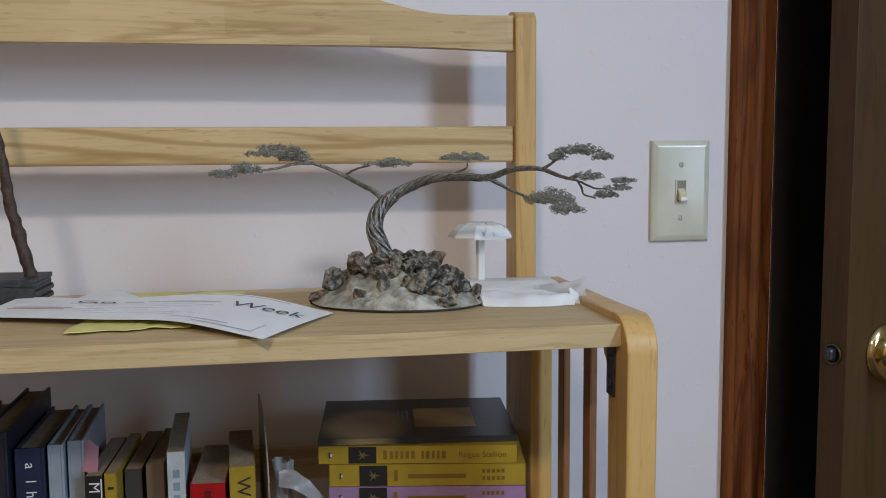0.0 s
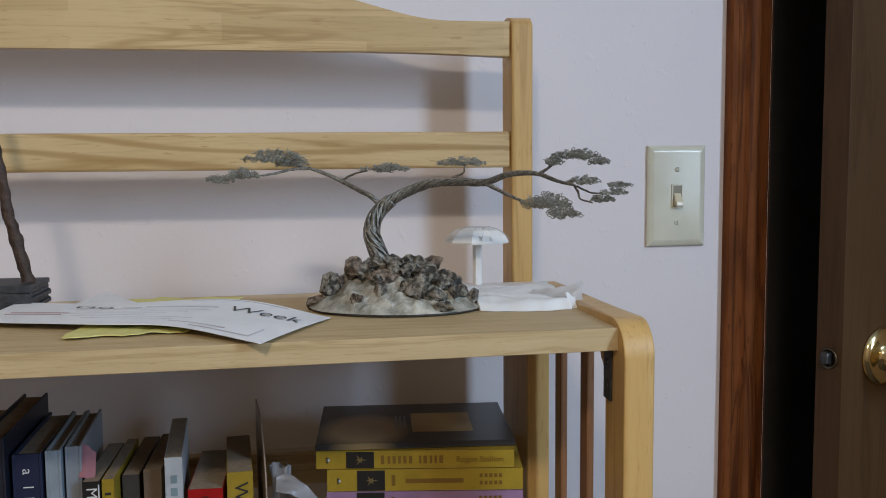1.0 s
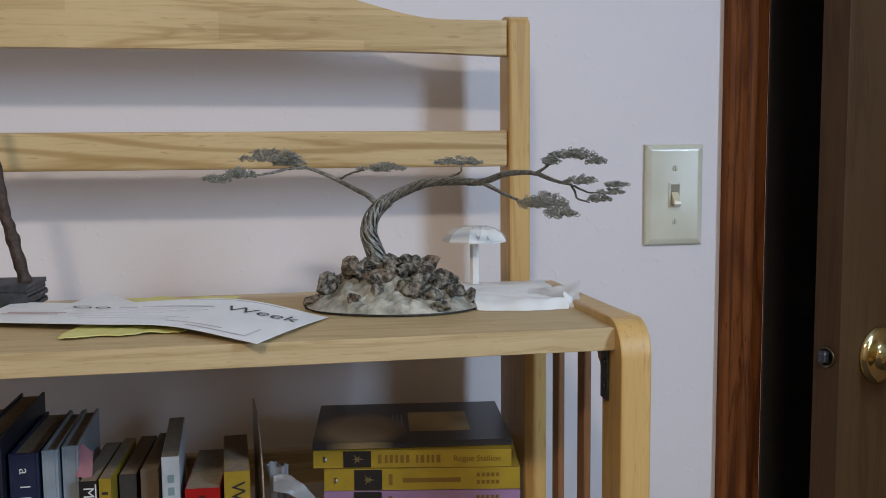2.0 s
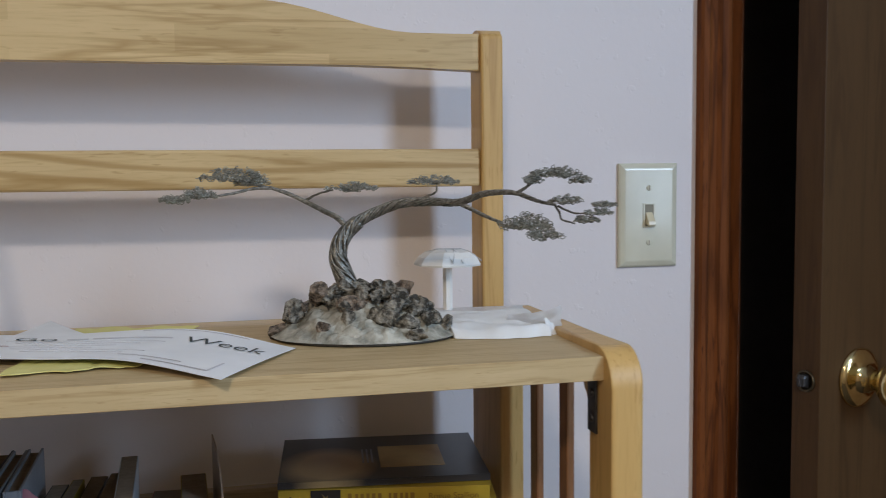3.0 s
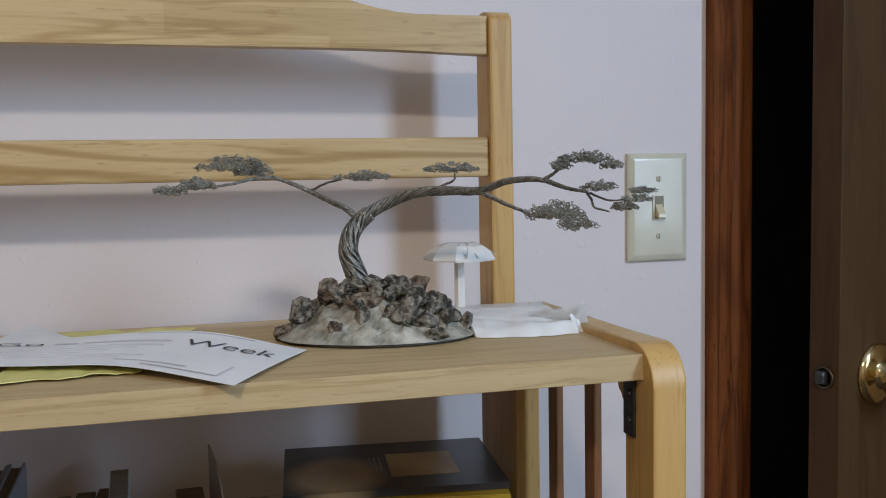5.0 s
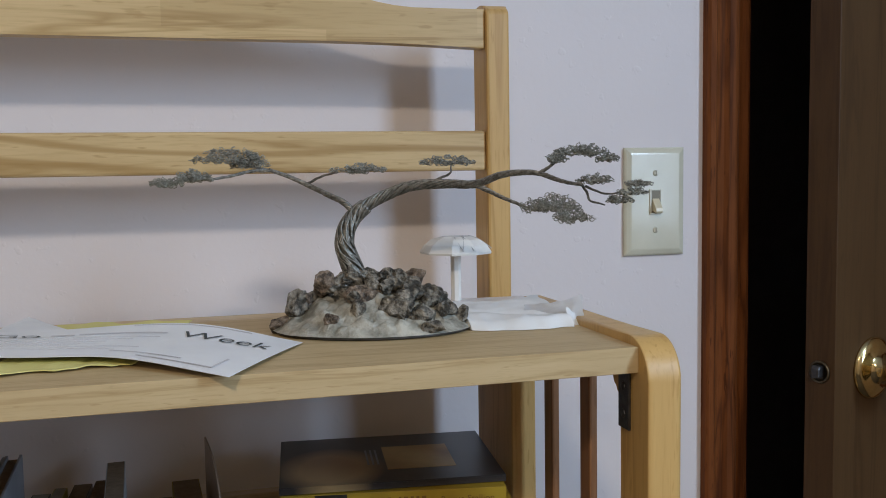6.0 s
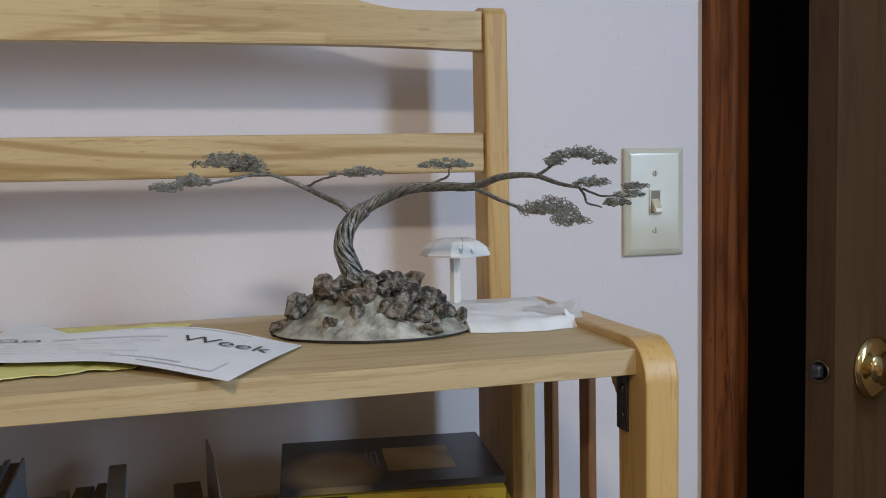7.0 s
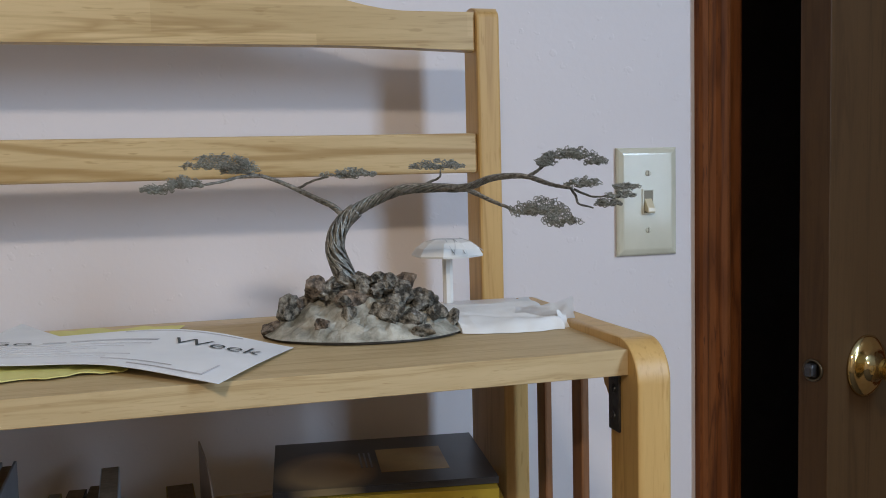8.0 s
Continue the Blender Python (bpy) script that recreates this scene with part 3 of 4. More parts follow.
TRUNK = [(0.1113, 0.7366, 1.1574), (0.1055, 0.738, 1.1724), (0.102, 0.738, 1.1841), (0.104, 0.739, 1.1957), (0.1104, 0.7415, 1.2046), (0.1185, 0.7405, 1.2116), (0.1339, 0.7375, 1.2194), (0.1514, 0.729, 1.2255), (0.1727, 0.7173, 1.2265), (0.1907, 0.7043, 1.2262), (0.2062, 0.6928, 1.2324), (0.2212, 0.6814, 1.2338), (0.2297, 0.6749, 1.2324)]
bm = strands(bmesh.new(), TRUNK[:6], 0.0080, 0.0056, 26, 0.8, 0.0009, 0.0008)
part("trunk", bm, wire, tree, "trunk of twisted tinned wires", True)
bm = strands(bmesh.new(), TRUNK[4:], 0.0050, 0.0015, 13, 3.4, 0.0009, 0.0005)
part("branch", bm, wire, tree, "", True)
for pts, r0, r1, count, turns in (
        ([(0.1084, 0.742, 1.1976), (0.1095, 0.743, 1.2065), (0.1025, 0.746, 1.2144), (0.0932, 0.7536, 1.2193), (0.0811, 0.7635, 1.2258), (0.0664, 0.7667, 1.2330), (0.0514, 0.7676, 1.2385)], 0.0026, 0.0013, 7, 3.4),
        ([(0.0524, 0.7676, 1.2379), (0.0381, 0.7663, 1.2374), (0.024, 0.763, 1.2342), (0.0077, 0.759, 1.232), (-0.0059, 0.7558, 1.2313)], 0.0014, 0.0007, 4, 2.0),
        ([(0.0520, 0.7676, 1.2380), (0.0440, 0.7676, 1.2395), (0.0350, 0.7670, 1.2430), (0.0250, 0.7660, 1.2450)], 0.0012, 0.0007, 4, 1.5),
        ([(0.0793, 0.7649, 1.2279), (0.0891, 0.757, 1.2331), (0.0998, 0.7482, 1.2359)], 0.0011, 0.0007, 3, 1.2),
        ([(0.1609, 0.7238, 1.2274), (0.1706, 0.7184, 1.2315), (0.1752, 0.7158, 1.2342), (0.1757, 0.7155, 1.2396)], 0.0011, 0.0006, 3, 1.2),
        ([(0.1907, 0.7043, 1.2257), (0.1985, 0.6985, 1.2213), (0.2062, 0.6928, 1.2169), (0.2175, 0.6842, 1.2114)], 0.0019, 0.0011, 5, 1.8),
        ([(0.2274, 0.6766, 1.2329), (0.2339, 0.6716, 1.2376), (0.2413, 0.6660, 1.2450)], 0.0014, 0.0008, 4, 1.4),
        ([(0.2285, 0.6758, 1.2329), (0.24, 0.6629, 1.2274), (0.248, 0.6485, 1.2251)], 0.0018, 0.001, 5, 1.6),
        ([(0.248, 0.6485, 1.2251), (0.2502, 0.6447, 1.2193), (0.2514, 0.6432, 1.2149), (0.2581, 0.6347, 1.2123)], 0.001, 0.0006, 3, 1.2),
        ([(0.2493, 0.6462, 1.2242), (0.2581, 0.6347, 1.2195), (0.2666, 0.6239, 1.2205)], 0.0009, 0.0005, 3, 1.2)):
    part("branch", strands(bmesh.new(), pts, r0, r1, count, turns, r0 * 0.42, r1 * 0.45), wire, tree, "", True)


def loop(bm, at, rad, seed_rnd, face):
    """One small open loop of thin wire with a short stalk."""
    m = Matrix.Translation(at) @ Euler((1.25 * face + seed_rnd.uniform(-0.7, 0.7), seed_rnd.uniform(-0.6, 0.6), seed_rnd.uniform(-0.9, 0.9))).to_matrix().to_4x4()
    path = []
    e = seed_rnd.uniform(0.6, 0.95)
    spin = seed_rnd.uniform(0, 6.28)
    for k in range(11):
        a = spin + 2 * math.pi * k / 10 * 0.95
        path.append(m @ Vector((rad * math.cos(a), rad * e * math.sin(a), rad * 0.10 * k / 10)))
    path.append(m @ Vector((1.7 * rad * math.cos(spin + 5.6), 1.4 * rad * math.sin(spin + 5.6), rad * 0.2)))
    tube(bm, path, 0.00033, 4)


# centre, half width, half height and loop radius of each pad
CLUMPS = [(0.0245, 0.765, 1.247, 0.0235, 0.0074, 1.5), (0.037, 0.768, 1.2425, 0.0132, 0.0052, 1.45), (-0.0025, 0.752, 1.233, 0.012, 0.006, 1.4), (-0.02, 0.748, 1.2295, 0.011, 0.0045, 1.35),
          (0.115, 0.742, 1.2372, 0.019, 0.0045, 1.3), (0.1745, 0.717, 1.2418, 0.0188, 0.004, 1.3), (0.222, 0.668, 1.2107, 0.0098, 0.0062, 1.5), (0.23, 0.652, 1.212, 0.0144, 0.0078, 1.7),
          (0.2365, 0.636, 1.205, 0.012, 0.0068, 1.7), (0.237, 0.667, 1.2422, 0.0066, 0.0042, 1.4), (0.248, 0.667, 1.247, 0.012, 0.005, 1.4), (0.26, 0.664, 1.2466, 0.0114, 0.0052, 1.4),
          (0.271, 0.66, 1.242, 0.0072, 0.0036, 1.3), (0.2515, 0.635, 1.2283, 0.0114, 0.004, 1.25), (0.271, 0.614, 1.2258, 0.008, 0.002, 1.25), (0.266, 0.612, 1.2207, 0.009, 0.003, 1.25),
          (0.2585, 0.612, 1.2158, 0.008, 0.0034, 1.25)]
for k, (x, y, z, w, h, rad) in enumerate(CLUMPS):
    rnd = random.Random(200 + k)
    bm = bmesh.new()
    flat = 1.0 if k in (6, 7, 8) else 0.55
    for j in range(int(14 + 300 * w * (h + 0.004) / 0.0003 * (0.46 if flat == 1.0 else 0.72))):
        a, r = rnd.uniform(0, 6.283), math.sqrt(rnd.uniform(0, 1))
        r *= 1.03 + 0.16 * math.sin(3 * a + k) + 0.10 * math.sin(7 * a + 2 * k)
        dx, dy = w * r * math.cos(a), w * 0.55 * r * math.sin(a)
        dz = h * rnd.uniform(-0.8, 0.8) * math.sqrt(max(0.10, 1 - r * r)) + h * 0.3 * (1 - r * r)
        loop(bm, (x + dx, y + dy, z + dz), rad * 0.001 * rnd.uniform(0.75, 1.2), rnd, flat)
    for j in range(9):
        a = rnd.uniform(0, 6.283)
        end = Vector((x + w * 0.8 * math.cos(a), y + w * 0.45 * math.sin(a), z + h * 0.1))
        tube(bm, [Vector((x, y, z - h * 0.5)), Vector((x, y, z - h * 0.4)).lerp(end, 0.5), end], 0.00042, 4)
    part("foliage", bm, wire_leaf, tree, "pad of tiny curled wire loops")

# ---- papers ----
def along(pts, u):
    """A smooth curve through four points, u from 0 to 1."""
    p = [Vector(q) for q in pts]
    k = min(2, int(u * 3))
    t = u * 3 - k
    a, b_, c, d = p[k - 1] if k else 2 * p[0] - p[1], p[k], p[k + 1], p[k + 2] if k < 2 else 2 * p[3] - p[2]
    return 0.5 * (2 * b_ + (c - a) * t + (2 * a - 5 * b_ + 4 * c - d) * t * t + (3 * b_ - a - 3 * c + d) * t ** 3)


def white_fn(u, v):
    front = along([(-0.199, 0.697, 0.0045), (-0.105, 0.661, 0.0062), (-0.045, 0.640, 0.0065), (0.0185, 0.5825, 0.0030)], u)
    back = along([(-0.190, 0.782, 0.0062), (-0.110, 0.752, 0.0075), (-0.008, 0.733, 0.0108), (0.0665, 0.686, 0.0015)], u)
    p = front.lerp(back, v)
    p.z += TOP + 0.0012 * math.sin(math.pi * v) * math.sin(7 * u)
    return p


sheet_w = thing("paper_sheet", (0, 0, 0), "curled white printed paper sheet overhanging the shelf edge", "paper")
part("sheet", sheet(white_fn, 40, 16, 0.0003), white_paper, sheet_w, "", True)


def on_sheet(u0, v0, du, dv):
    """Places a flat drawing on the curled sheet."""
    return lambda co: white_fn(u0 + co.x * du, v0 + co.y * dv) + Vector((0, 0, 0.0006))


def ink_bar(u0, u1, v0, v1, material):
    n = max(2, int((u1 - u0) * 40))
    bm = sheet(lambda a, c: white_fn(u0 + (u1 - u0) * a, v0 + (v1 - v0) * c) + Vector((0, 0, 0.0006)), n, 1, 0.0002)
    part("printed_line", bm, material, sheet_w)


lettering("lettering", "Week", 1.0, None, ink, sheet_w, 1.0, on_sheet(0.698, 0.64, 0.108, 0.20), -0.008)
lettering("lettering", "Go", 1.0, None, ink, sheet_w, 1.0, on_sheet(0.235, 0.64, 0.10, 0.20), -0.008)
ink_bar(0.385, 0.44, 0.68, 0.71, ink_grey)
ink_bar(0.45, 0.66, 0.70, 0.725, ink_grey)
for k in range(6):
    v = 0.60 - k * 0.075
    ink_bar(0.22 + 0.03 * (k % 3), 0.66 - 0.06 * (k % 4), v, v + 0.006, ink_grey)
ink_bar(0.06, 0.24, 0.40, 0.412, ink_red)
ink_bar(0.05, 0.22, 0.33, 0.342, ink_red)
ink_bar(0.70, 0.93, 0.085, 0.10, ink_grey)
ink_bar(0.60, 0.82, 0.16, 0.172, ink_grey)
ink_bar(0.925, 0.931, 0.085, 0.30, ink_grey)
ink_bar(0.55, 0.86, 0.945, 0.955, ink_grey)


def yellow_fn(u, v):
    fl, fr, br, bl = Vector((-0.119, 0.631, 0)), Vector((-0.035, 0.645, 0)), Vector((-0.0075, 0.803, 0)), Vector((-0.105, 0.812, 0))
    p = fl.lerp(fr, u).lerp(bl.lerp(br, u), v)
    wr = noise.noise(Vector((u * 5, v * 6, 3))) * 0.0015 + noise.noise(Vector((u * 14, v * 3, 8))) * 0.0008
    return Vector((p.x + 0.004 * noise.noise(Vector((v * 5, 1, 1))), p.y + 0.005 * noise.noise(Vector((u * 5, 4, 1))), TOP + 0.0022 + wr + 0.0004 * v))


tagged(link("yellow_paper", sheet(yellow_fn, 30, 30, 0.0006), yellow_paper, True), "crinkled yellow paper under the white sheet", "paper")


def back_fn(u, v):
    tip, l, r = Vector((-0.1305, 0.842, 0)), Vector((-0.148, 0.764, 0)), Vector((-0.089, 0.768, 0))
    p = tip + (l - tip) * u + (r - tip) * v
    return Vector((p.x, p.y, TOP + 0.0042 + 0.0010 * max(0.0, 1 - 1.6 * (u + v))))


tagged(link("paper_sheet", sheet(back_fn, 12, 12, 0.0003), white_paper, True), "plain white paper lying beneath the printed sheet", "paper")

# ---- dark log stand with twisted stem ----
log = thing("branch_sculpture", (-0.2, 0.79, TOP), "dark twisted branch standing on a ridged black slate block", "sculpture")
log.matrix_world = Matrix.Identity(4)
profile = [(-0.285, TOP + 0.0005)]
for k in range(6):
    z0 = TOP + 0.0005 + k * 0.0035
    e = -0.176 + random.Random(k).uniform(-0.0022, 0.0008)
    profile += [(e - 0.0006, z0 + 0.0001), (e, z0 + 0.0006), (e, z0 + 0.0029), (e - 0.0006, z0 + 0.0034)]
profile += [(-0.285, TOP + 0.0215)]
bm = prism(profile, 0.772, 0.828, 1, 0.0008)
part("block", bm, slate, log, "layered black slate block")
stem = smooth_path([(-0.1845, 0.797, TOP + 0.017), (-0.1875, 0.799, 1.150), (-0.195, 0.80, 1.182), (-0.200, 0.80, 1.202), (-0.2025, 0.80, 1.225), (-0.208, 0.80, 1.258), (-0.216, 0.80, 1.29), (-0.222, 0.80, 1.32)], 8)
bm = tube(bmesh.new(), stem, [0.0056 - 0.0014 * k / len(stem) + 0.00025 * math.sin(k * 1.3) + (0.002 if k < 2 else 0) for k in range(len(stem))], 10)
for v in bm.verts:
    v.co += Vector((1, 1, 0)) * noise.noise(v.co * 160) * 0.0012
part("stem", bm, bark, log, "brown knobbly stem", True)

# ---- white toadstool ornament ----
MX, MY = 0.2045, 0.825
mush = thing("toadstool_ornament", (MX, MY, TOP), "white toadstool ornament with ribbed cap on a clear plate", "ornament")
mush.matrix_world = Matrix.Identity(4)
part("plate", box((MX - 0.020, MY - 0.040, TOP + 0.0004), (MX + 0.078, MY + 0.010, TOP + 0.0052), 0.001), clear, mush, "thin clear plastic base plate")
part("stem", prism([(0.0044 * math.cos(a), 0.0044 * math.sin(a)) for a in [math.pi / 4 * k + 0.3 for k in range(8)]], TOP + 0.0052, TOP + 0.0475, 2, 0.0004), porcelain, mush)
bpy.data.objects["stem.001"].location = (MX, MY, 0)
bm = lathe([(0.004, 0.0018), (0.024, 0.0010), (0.0298, -0.0012), (0.0302, 0.0004), (0.0265, 0.0062), (0.0200, 0.0105), (0.0130, 0.0126), (0.0030, 0.0130)], 9)
for v in bm.verts:
    v.co.z += 0.0007 * noise.noise(v.co * 90)
moved(bm, Matrix.Translation((MX + 0.0005, MY, TOP + 0.0460)) @ pose(0, 0, 0, 0, 0, 10))
part("cap", bm, porcelain, mush)
for a, b_ in ((-1.35, -1.62), (-1.95, -1.60), (-1.35, -1.30), (-0.45, -0.30)):
    # glued seams running down the cap
    path = []
    for k in range(7):
        r, t = 0.010 + 0.0195 * k / 6, k / 6
        c = a + (b_ - a) * t
        path.append(Vector((MX + 0.0005 + r * math.cos(c), MY + r * math.sin(c), TOP + 0.0460 + 0.0137 - 0.0120 * max(0.0, (r - 0.008) / 0.0222) ** 1.7)))
    part("seam", tube(bmesh.new(), path, 0.00033, 5), grey_line, mush)

# ---- crumpled tissue ----
def tissue_fn(u, v):
    """Upper side of the folded tissue: a soft front hem, low in the middle, its far corner lifted."""
    x, y = 0.186 + 0.074 * u, 0.690 + 0.085 * v + 0.012 * (1 - u) ** 3 + 0.006 * u * u
    rim = min(1.0, v * 12.0) ** 0.6
    p = Vector((u * 3.2, v * 2.2, 4))
    z = 0.0008 + rim * (0.0052 + 0.0035 * v)
    hem = math.exp(-((v - 0.16 - 0.10 * math.sin(4.5 * u + 0.6)) / 0.10) ** 2)
    z += rim * (0.0022 * hem - 0.0016 * math.exp(-((v - 0.42 - 0.10 * math.sin(4.5 * u + 0.6)) / 0.07) ** 2))
    z += rim * (0.0016 * noise.noise(p) + 0.0012 * (0.3 - abs(noise.noise(p * 2.3))))
    z += 0.0085 * max(0.0, u - 0.55) * max(0.0, v - 0.15)
    return Vector((x + 0.0035 * noise.noise(Vector((v * 4, 3, 3))), y + 0.0035 * noise.noise(Vector((u * 5, 5, 2))), TOP + z))


tissue_ob = thing("tissue", (0.23, 0.73, TOP), "crumpled white folded tissue on the shelf end", "tissue")
tissue_ob.matrix_world = Matrix.Identity(4)
bm = sheet(tissue_fn, 48, 36, 0.0)
bm.verts.ensure_lookup_table()
count = 49 * 37
for v in list(bm.verts)[count:2 * count] + list(bm.verts)[2 * count + 168:]:
    v.co.z = TOP + 0.0004 + 0.10 * max(0.0, v.co.z - TOP - 0.002)
part("fold", bm, tissue, tissue_ob, "", True)


def flap_fn(u, v):
    """The thin single layer standing up at the end of the tissue."""
    x = 0.232 + 0.040 * u + 0.004 * v
    y = 0.724 - 0.014 * u + 0.012 * v + 0.0035 * math.sin(5 * u + 2 * v)
    z = TOP + 0.0030 + (0.0085 + 0.0085 * u ** 1.5 + 0.0020 * noise.noise(Vector((u * 5, 2, 7)))) * v
    z -= 0.0020 * u * (1 - v)
    return Vector((x + 0.002 * noise.noise(Vector((v * 4, u * 4, 3))), y + 0.003 * noise.noise(Vector((u * 4, v * 3, 9))), z))


part("fold", sheet(flap_fn, 28, 14, 0.0003), thin_tissue, tissue_ob, "thin see-through upper layer", True)
part("fold", sheet(lambda u, v: Vector((0.2585 + 0.0085 * u, 0.7005 + 0.010 * v + 0.004 * u, TOP + 0.0006 + 0.0115 * v * (1 - 0.35 * u) + 0.001 * math.sin(6 * u))), 10, 10, 0.0004), tissue, tissue_ob, "turned-down corner", True)

# ---- books ----
SH = 0.80


def upright(x0, x1, y0, y1, top, col, label, tilt=0.0, hard=True, yaw=0.0):
    """A standing book, spine to the front."""
    bk = thing("book", (0, 0, 0), label, "book", "books on the shelf")
    t, h, d = x1 - x0, top - SH - 0.001, y1 - y0
    c = 0.0022 if hard else 0.0008
    gap = 0.003 if hard else 0.0
    part("page_block", box((c, c, gap), (t - c, d - gap, h - gap)), pages, bk, "cream page block")
    bm = box((0, 0, 0), (c, d, h), min(0.0005, c / 3))
    box((t - c, 0, 0), (t, d, h), min(0.0005, c / 3), 2, bm)
    box((c, 0, 0), (t - c, c, h), 0, 2, bm)
    part("cover", bm, col, bk)
    bk.matrix_world = pose(x0, y0, SH + 0.001, 0, tilt, yaw)
    return bk


def spine_mark(bk, x, z, w, h, material):
    part("spine_mark", box((x, -0.0006, z), (x + w, 0.0002, z + h)), material, bk)


navy = cover("navy_cloth", (0.012, 0.022, 0.065))
dark_navy = cover("black_navy_cloth", (0.012, 0.015, 0.028))
pale = cover("pale_blue_jacket", (0.30, 0.37, 0.44))
greyw = cover("grey_white_jacket", (0.28, 0.32, 0.37))
blackc = cover("black_cover", (0.014, 0.013, 0.014))
yellowc = cover("yellow_cover", (0.38, 0.265, 0.022))
greyc = cover("dark_grey_cover", (0.05, 0.047, 0.045))
bookend_tan = cover("tan_enamelled_steel", (0.36, 0.28, 0.22))
brownc = cover("brown_card", (0.16, 0.115, 0.08))
whitec = cover("white_cover", (0.50, 0.55, 0.60))
redc = cover("red_paper_cover", (0.40, 0.006, 0.008), 0.35)
lilac = cover("lilac_cover", (0.33, 0.20, 0.36))
letter_w = mat("pale_letters", (0.62, 0.64, 0.66), 0.6)
letter_k = mat("black_letters", (0.015, 0.015, 0.015), 0.6)
faded_gold = mat("faded_gold_print", (0.13, 0.095, 0.035), 0.5)
letter_g = mat("brown_gold_letters", (0.17, 0.095, 0.012), 0.5)
teal = cover("pale_teal_print", (0.22, 0.32, 0.36))
darkred = cover("dark_red_print", (0.12, 0.005, 0.006))
pinkc = cover("pink_paper", (0.36, 0.16, 0.19), 0.8)


upright(-0.240, -0.212, 0.72, 0.87, 1.020, dark_navy, "black hardcover book standing upright")
upright(-0.208, -0.187, 0.715, 0.862, 1.033, dark_navy, "tall dark navy hardcover book standing upright", yaw=2)
bk = upright(-0.1848, -0.1625, 0.725, 0.855, 1.0165, navy, "navy hardcover book with pale spine letters", yaw=2)
for ch, z in (("a", 0.204), ("l", 0.190), ("h", 0.181)):
    lettering("lettering", ch, 0.0115, pose(0.008, -0.0008, z, 90, 90, 0), letter_w, bk)
upright(-0.1605, -0.1485, 0.728, 0.85, 1.0175, pale, "pale blue hardcover book standing upright", yaw=3)
upright(-0.1470, -0.1345, 0.735, 0.852, 1.0180, greyw, "grey-white hardcover book standing upright", yaw=4)
bk = upright(-0.1325, -0.1190, 0.725, 0.83, 0.9915, blackc, "black paperback with a white spine letter", 0, False)
lettering("lettering", "M", 0.012, pose(0.0035, -0.0008, 0.186, 90, 90, 0), letter_w, bk)
spine_mark(bk, 0.0123, 0.02, 0.0010, 0.168, letter_w)
bk = upright(-0.1180, -0.1085, 0.728, 0.84, 0.9920, yellowc, "thin yellow paperback standing upright", 0, False)
for z in (0.163, 0.178):
    spine_mark(bk, 0.0025, z, 0.0045, 0.002, letter_k)
upright(-0.1065, -0.0925, 0.750, 0.86, 0.9875, greyc, "dark grey paperback standing upright", 0, False)
upright(-0.0885, -0.0740, 0.745, 0.85, 0.9925, brownc, "worn brown-grey paperback standing upright", 0, False)
bk = upright(-0.0690, -0.0550, 0.73, 0.85, 1.0065, whitec, "slim white paperback book standing upright", 0, False, 5)
for k in range(6):
    spine_mark(bk, 0.0045, 0.184 - 0.0105 * k, 0.005, 0.0065, teal)
bk = upright(-0.0515, -0.0235, 0.73, 0.835, 0.9790, redc, "thick red paperback standing low between the others", 0, False)
spine_mark(bk, 0.0115, 0.158, 0.005, 0.014, darkred)
bk = upright(-0.0200, 0.0010, 0.73, 0.835, 0.9915, yellowc, "yellow paperback with black spine letters", 0, False, 5)
lettering("lettering", "We", 0.016, pose(0.0060, -0.0008, 0.182, 90, 90, 0), letter_k, bk)
tag = link("pink_note", sheet(lambda u, v: Vector((-0.1365 + 0.012 * u, 0.734 + 0.01 * v, 0.992 + 0.024 * v - 0.004 * u + 0.002 * math.sin(5 * u))), 6, 6, 0.0004), pinkc, True)
tagged(tag, "pink slip of paper sticking out between books", "paper")
bend = thing("bookend", (0, 0, 0), "thin brown bookend plate standing on edge", "bookend")
out = [(0.735, SH + 0.001)] + [(0.815 - 0.080 * math.cos(a), 0.966 + 0.056 * math.sin(a)) for a in [math.pi / 2 * k / 10 for k in range(11)]] + [(0.850, 1.022), (0.850, SH + 0.001)]
part("upright_plate", prism(out, -0.0006, 0.0006, 0), bookend_tan, bend)
bend.matrix_world = Matrix.Translation((0.0035, 0.80, 0)) @ pose(0, 0, 0, 0, 0, 7) @ Matrix.Translation((0, -0.80, 0))
bag = thing("plastic_wrap", (0.03, 0.78, SH), "crumpled clear grey plastic wrap beside the books", "plastic wrap")
bag.matrix_world = Matrix.Identity(4)


def film_fn(u, v):
    """A gathered neck of plastic film that flares at the top."""
    a = 2 * math.pi * u
    fold = 1 + 0.14 * math.sin(5 * a) * v + 0.75 * noise.noise(Vector((math.cos(a) * 2, math.sin(a) * 2, v * 4)))
    r = (0.0035 + 0.0050 * v * v) * fold
    return Vector((0.0165 + r * math.cos(a) + 0.004 * v, 0.785 + r * 0.8 * math.sin(a), SH + 0.002 + 0.176 * v + 0.009 * noise.noise(Vector((math.cos(a), math.sin(a), 6))) * v))


part("neck", sheet(film_fn, 40, 24, 0.0002), wrap_plastic, bag, "gathered film", True)


def ribbon_fn(u, v):
    """A loose strip of film falling over to the side."""
    x = 0.018 + 0.046 * u
    z = 0.972 + 0.004 * math.sin(3 * u) - 0.040 * u * u - (0.010 + 0.008 * u) * v
    return Vector((x, 0.772 - 0.010 * v + 0.003 * math.sin(8 * u + 3 * v), z + 0.0016 * noise.noise(Vector((u * 6, v * 5, 2)))))


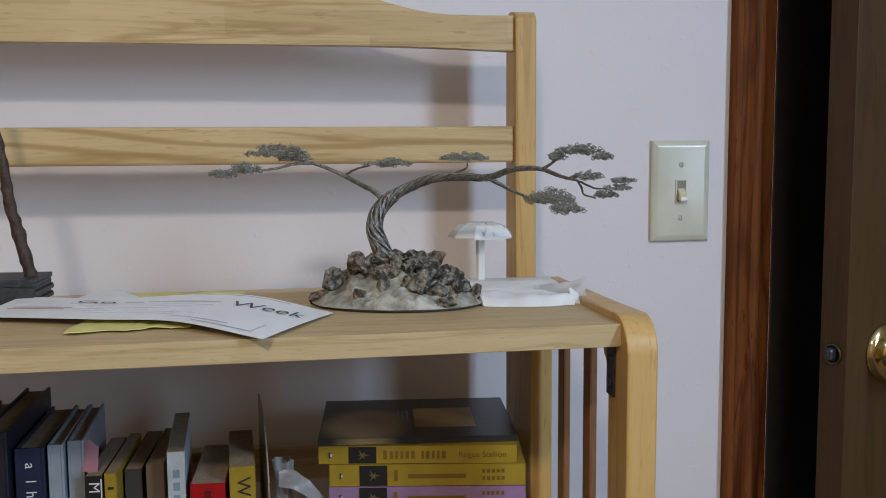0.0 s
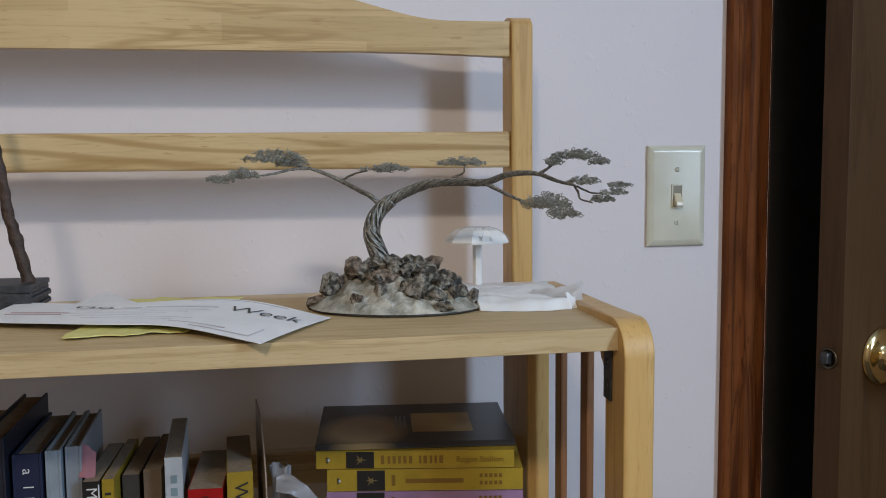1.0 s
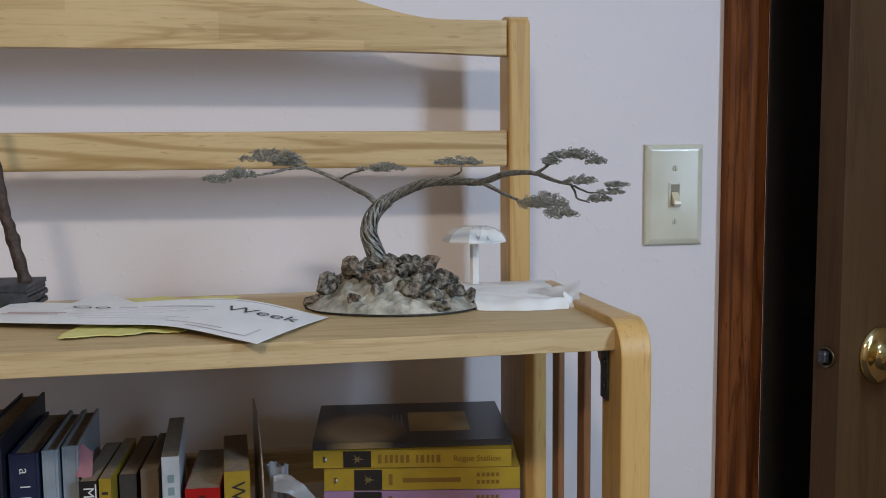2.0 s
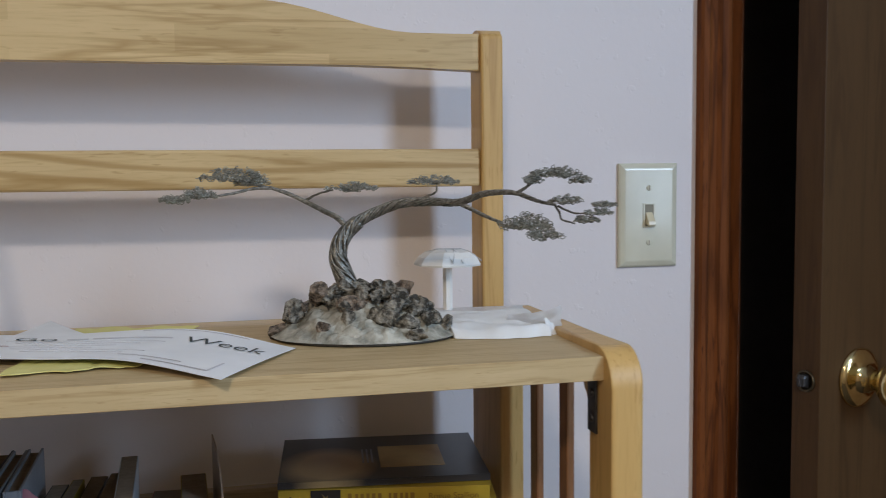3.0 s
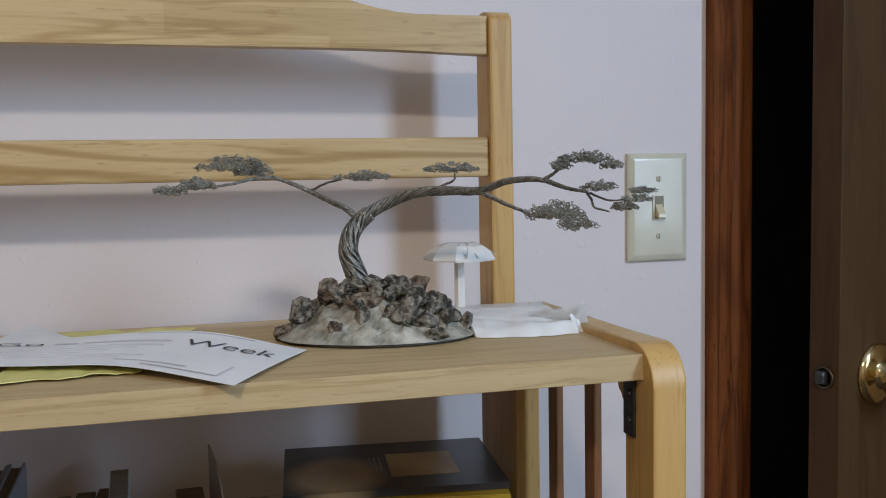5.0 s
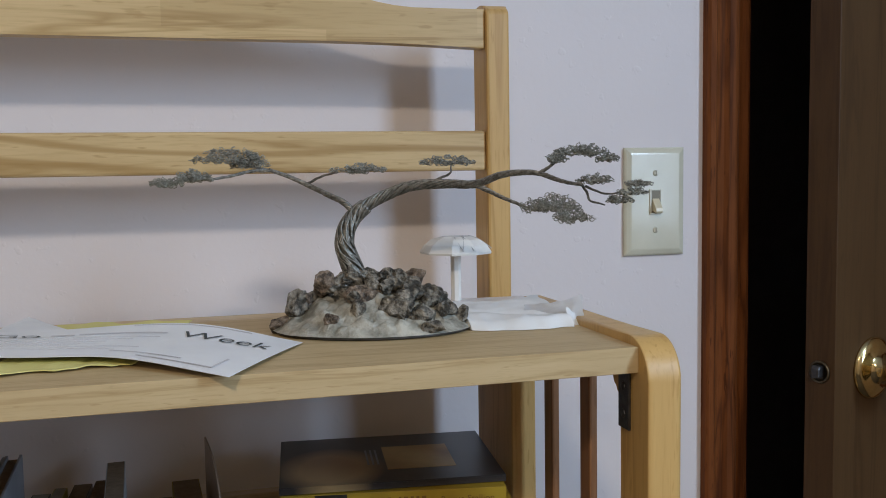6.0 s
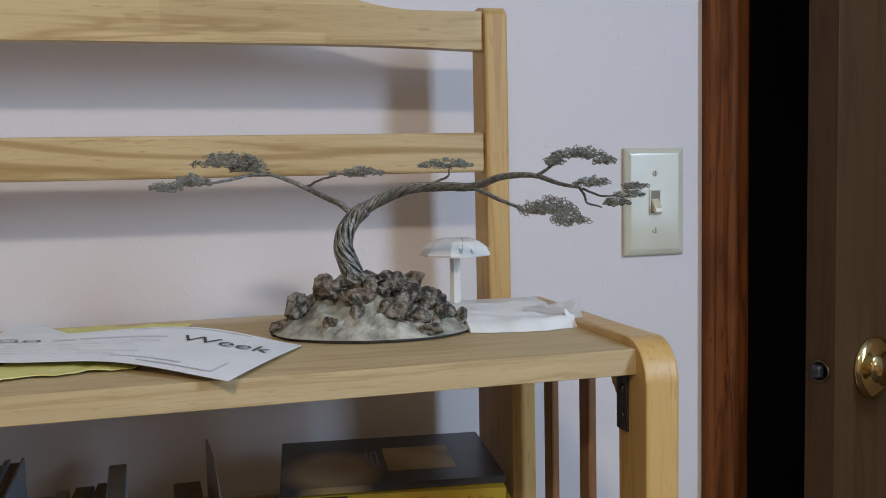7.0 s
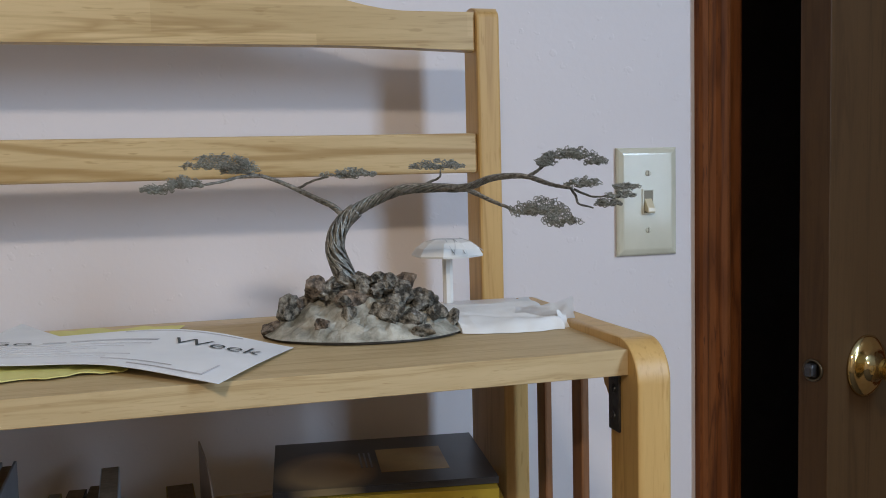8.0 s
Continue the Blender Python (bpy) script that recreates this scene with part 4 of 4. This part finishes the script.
part("strip", sheet(ribbon_fn, 30, 10, 0.0003), wrap_plastic, bag, "", True)


def stacked(x0, x1, y0, y1, z0, z1, col, label, yaw):
    bk = thing("book", (0, 0, 0), label, "book", "stacked paperbacks")
    L, D, H = x1 - x0, y1 - y0, z1 - z0
    part("page_block", box((0.0006, 0.001, 0.0008), (L - 0.0006, D - 0.0006, H - 0.0008)), pages, bk, "cream page block")
    bm = box((0, 0, 0), (L, D, 0.0008), 0.0002)
    box((0, 0, H - 0.0008), (L, D, H), 0.0002, 2, bm)
    box((0, 0, 0.0008), (L, 0.001, H - 0.0008), 0, 2, bm)
    part("cover", bm, col, bk)
    bk.matrix_world = pose(x0, y0, z0, 0, 0, yaw)
    return bk, L, D, H


def spine_block(bk, a, b_, lo, hi, material):
    part("spine_block", box((a, -0.0005, lo), (b_, 0.0003, hi), 0), material, bk)


def paperback(x0, x1, y0, y1, z0, z1, col, label, title, yaw):
    bk, L, D, H = stacked(x0, x1, y0, y1, z0, z1, col, label, yaw)
    m = 0.0006
    spine_block(bk, 0.026, 0.050, m, H - m, blackc)
    star = []
    for k in range(12):
        a, r = math.pi * k / 6, (0.0052, 0.0016, 0.0034, 0.0012)[k % 4]
        star.append((0.038 + r * 1.2 * math.cos(a), H * 0.5 + r * math.sin(a)))
    part("spine_picture", prism(star, -0.0008, -0.0004, 1), faded_gold, bk)
    part("emblem", lathe([(0.0034, 0.0), (0.0033, 0.0002)], 3, pose(0.0105, -0.0002, H * 0.5, 90, 0, 30)), letter_k, bk)
    part("emblem", lathe([(0.0015, 0.0), (0.0014, 0.0002)], 10, pose(0.0105, -0.0005, H * 0.5, 90, 0, 0)), whitec, bk)
    spine_block(bk, 0.056, 0.059, H * 0.25, H * 0.75, letter_g)
    if title:
        rnd = random.Random(3)
        x = 0.062
        for k in range(11):
            wd = rnd.uniform(0.0025, 0.0045)
            if k != 5:
                spine_block(bk, x, x + wd * 0.75, H * 0.28, H * 0.72, letter_g)
            x += wd + 0.0012
        lettering("lettering", title, 0.0072, pose(0.121, -0.0008, H * 0.36, 90, 0, 0), letter_g, bk)
    else:
        spine_block(bk, 0.068, 0.118, H * 0.36, H * 0.56, letter_g)
        for z in (0.26, 0.60):
            x = 0.132
            for k in range(5):
                spine_block(bk, x, x + 0.0026, H * z, H * (z + 0.17), letter_g)
                x += 0.0042
    return bk, L, D, H


Y = -7.5
paperback(0.0525, 0.2240, 0.7675, 0.872, 0.9785, 0.9940, yellowc, "yellow paperback with dark spine picture lying flat", "Rogue Stallion", Y)
paperback(0.0615, 0.2310, 0.7640, 0.868, 0.9590, 0.9780, yellowc, "yellow paperback lying flat in the stack", "", Y + 0.5)
paperback(0.0610, 0.2310, 0.7640, 0.868, 0.9400, 0.9585, lilac, "lilac paperback lying flat in the stack", "", Y)
z = SH + 0.001
for k in range(7):
    stacked(0.060 + 0.002 * (k % 3), 0.229, 0.765, 0.869, z, z + 0.0196, (blackc, yellowc, lilac)[k % 3], "paperback lying flat low in the stack", Y + 0.4 * (k % 2))
    z += 0.0198
top_cover = cover("black_photo_cover", (0.030, 0.028, 0.030), 0.3)
nt, b = nodes_of(top_cover)
# a faded brown figure printed on one side of the cover
spot = nt.nodes.new("ShaderNodeTexGradient")
spot.gradient_type = 'SPHERICAL'
mp = coords(nt, (22, 17, 1))
mp.inputs["Location"].default_value = (-0.9, -0.7, 0)
warp = noise_node(nt, coords(nt, (1, 1, 1)), 45, 4, 0.6)
nt.links.new(mp.outputs[0], spot.inputs[0])
fade = mixed(nt, spot.outputs[0], warp.outputs[0], 0.45, 'MULTIPLY')
base = b.inputs["Base Color"].links[0].from_socket
nt.links.new(mixed(nt, base, (0.46, 0.31, 0.14), ramp(nt, fade, [(0.03, (0, 0, 0)), (0.34, (1, 1, 1))]).outputs[0]), b.inputs["Base Color"])
bk, L, D, H = stacked(0.0520, 0.2260, 0.768, 0.8960, 0.9945, 1.0000, top_cover, "black covered booklet with orange picture topping the stack", Y + 3.5)
tan = cover("orange_tan_print", (0.40, 0.235, 0.075), 0.35)
part("cover_picture", box((0.085, 0.030, H), (0.140, 0.092, H + 0.0003)), tan, bk, "orange-brown picture panel")
for k in range(3):
    part("cover_line", box((0.070 + 0.004 * k, 0.045, H), (0.0715 + 0.004 * k, 0.085, H + 0.0003)), greyw, bk)
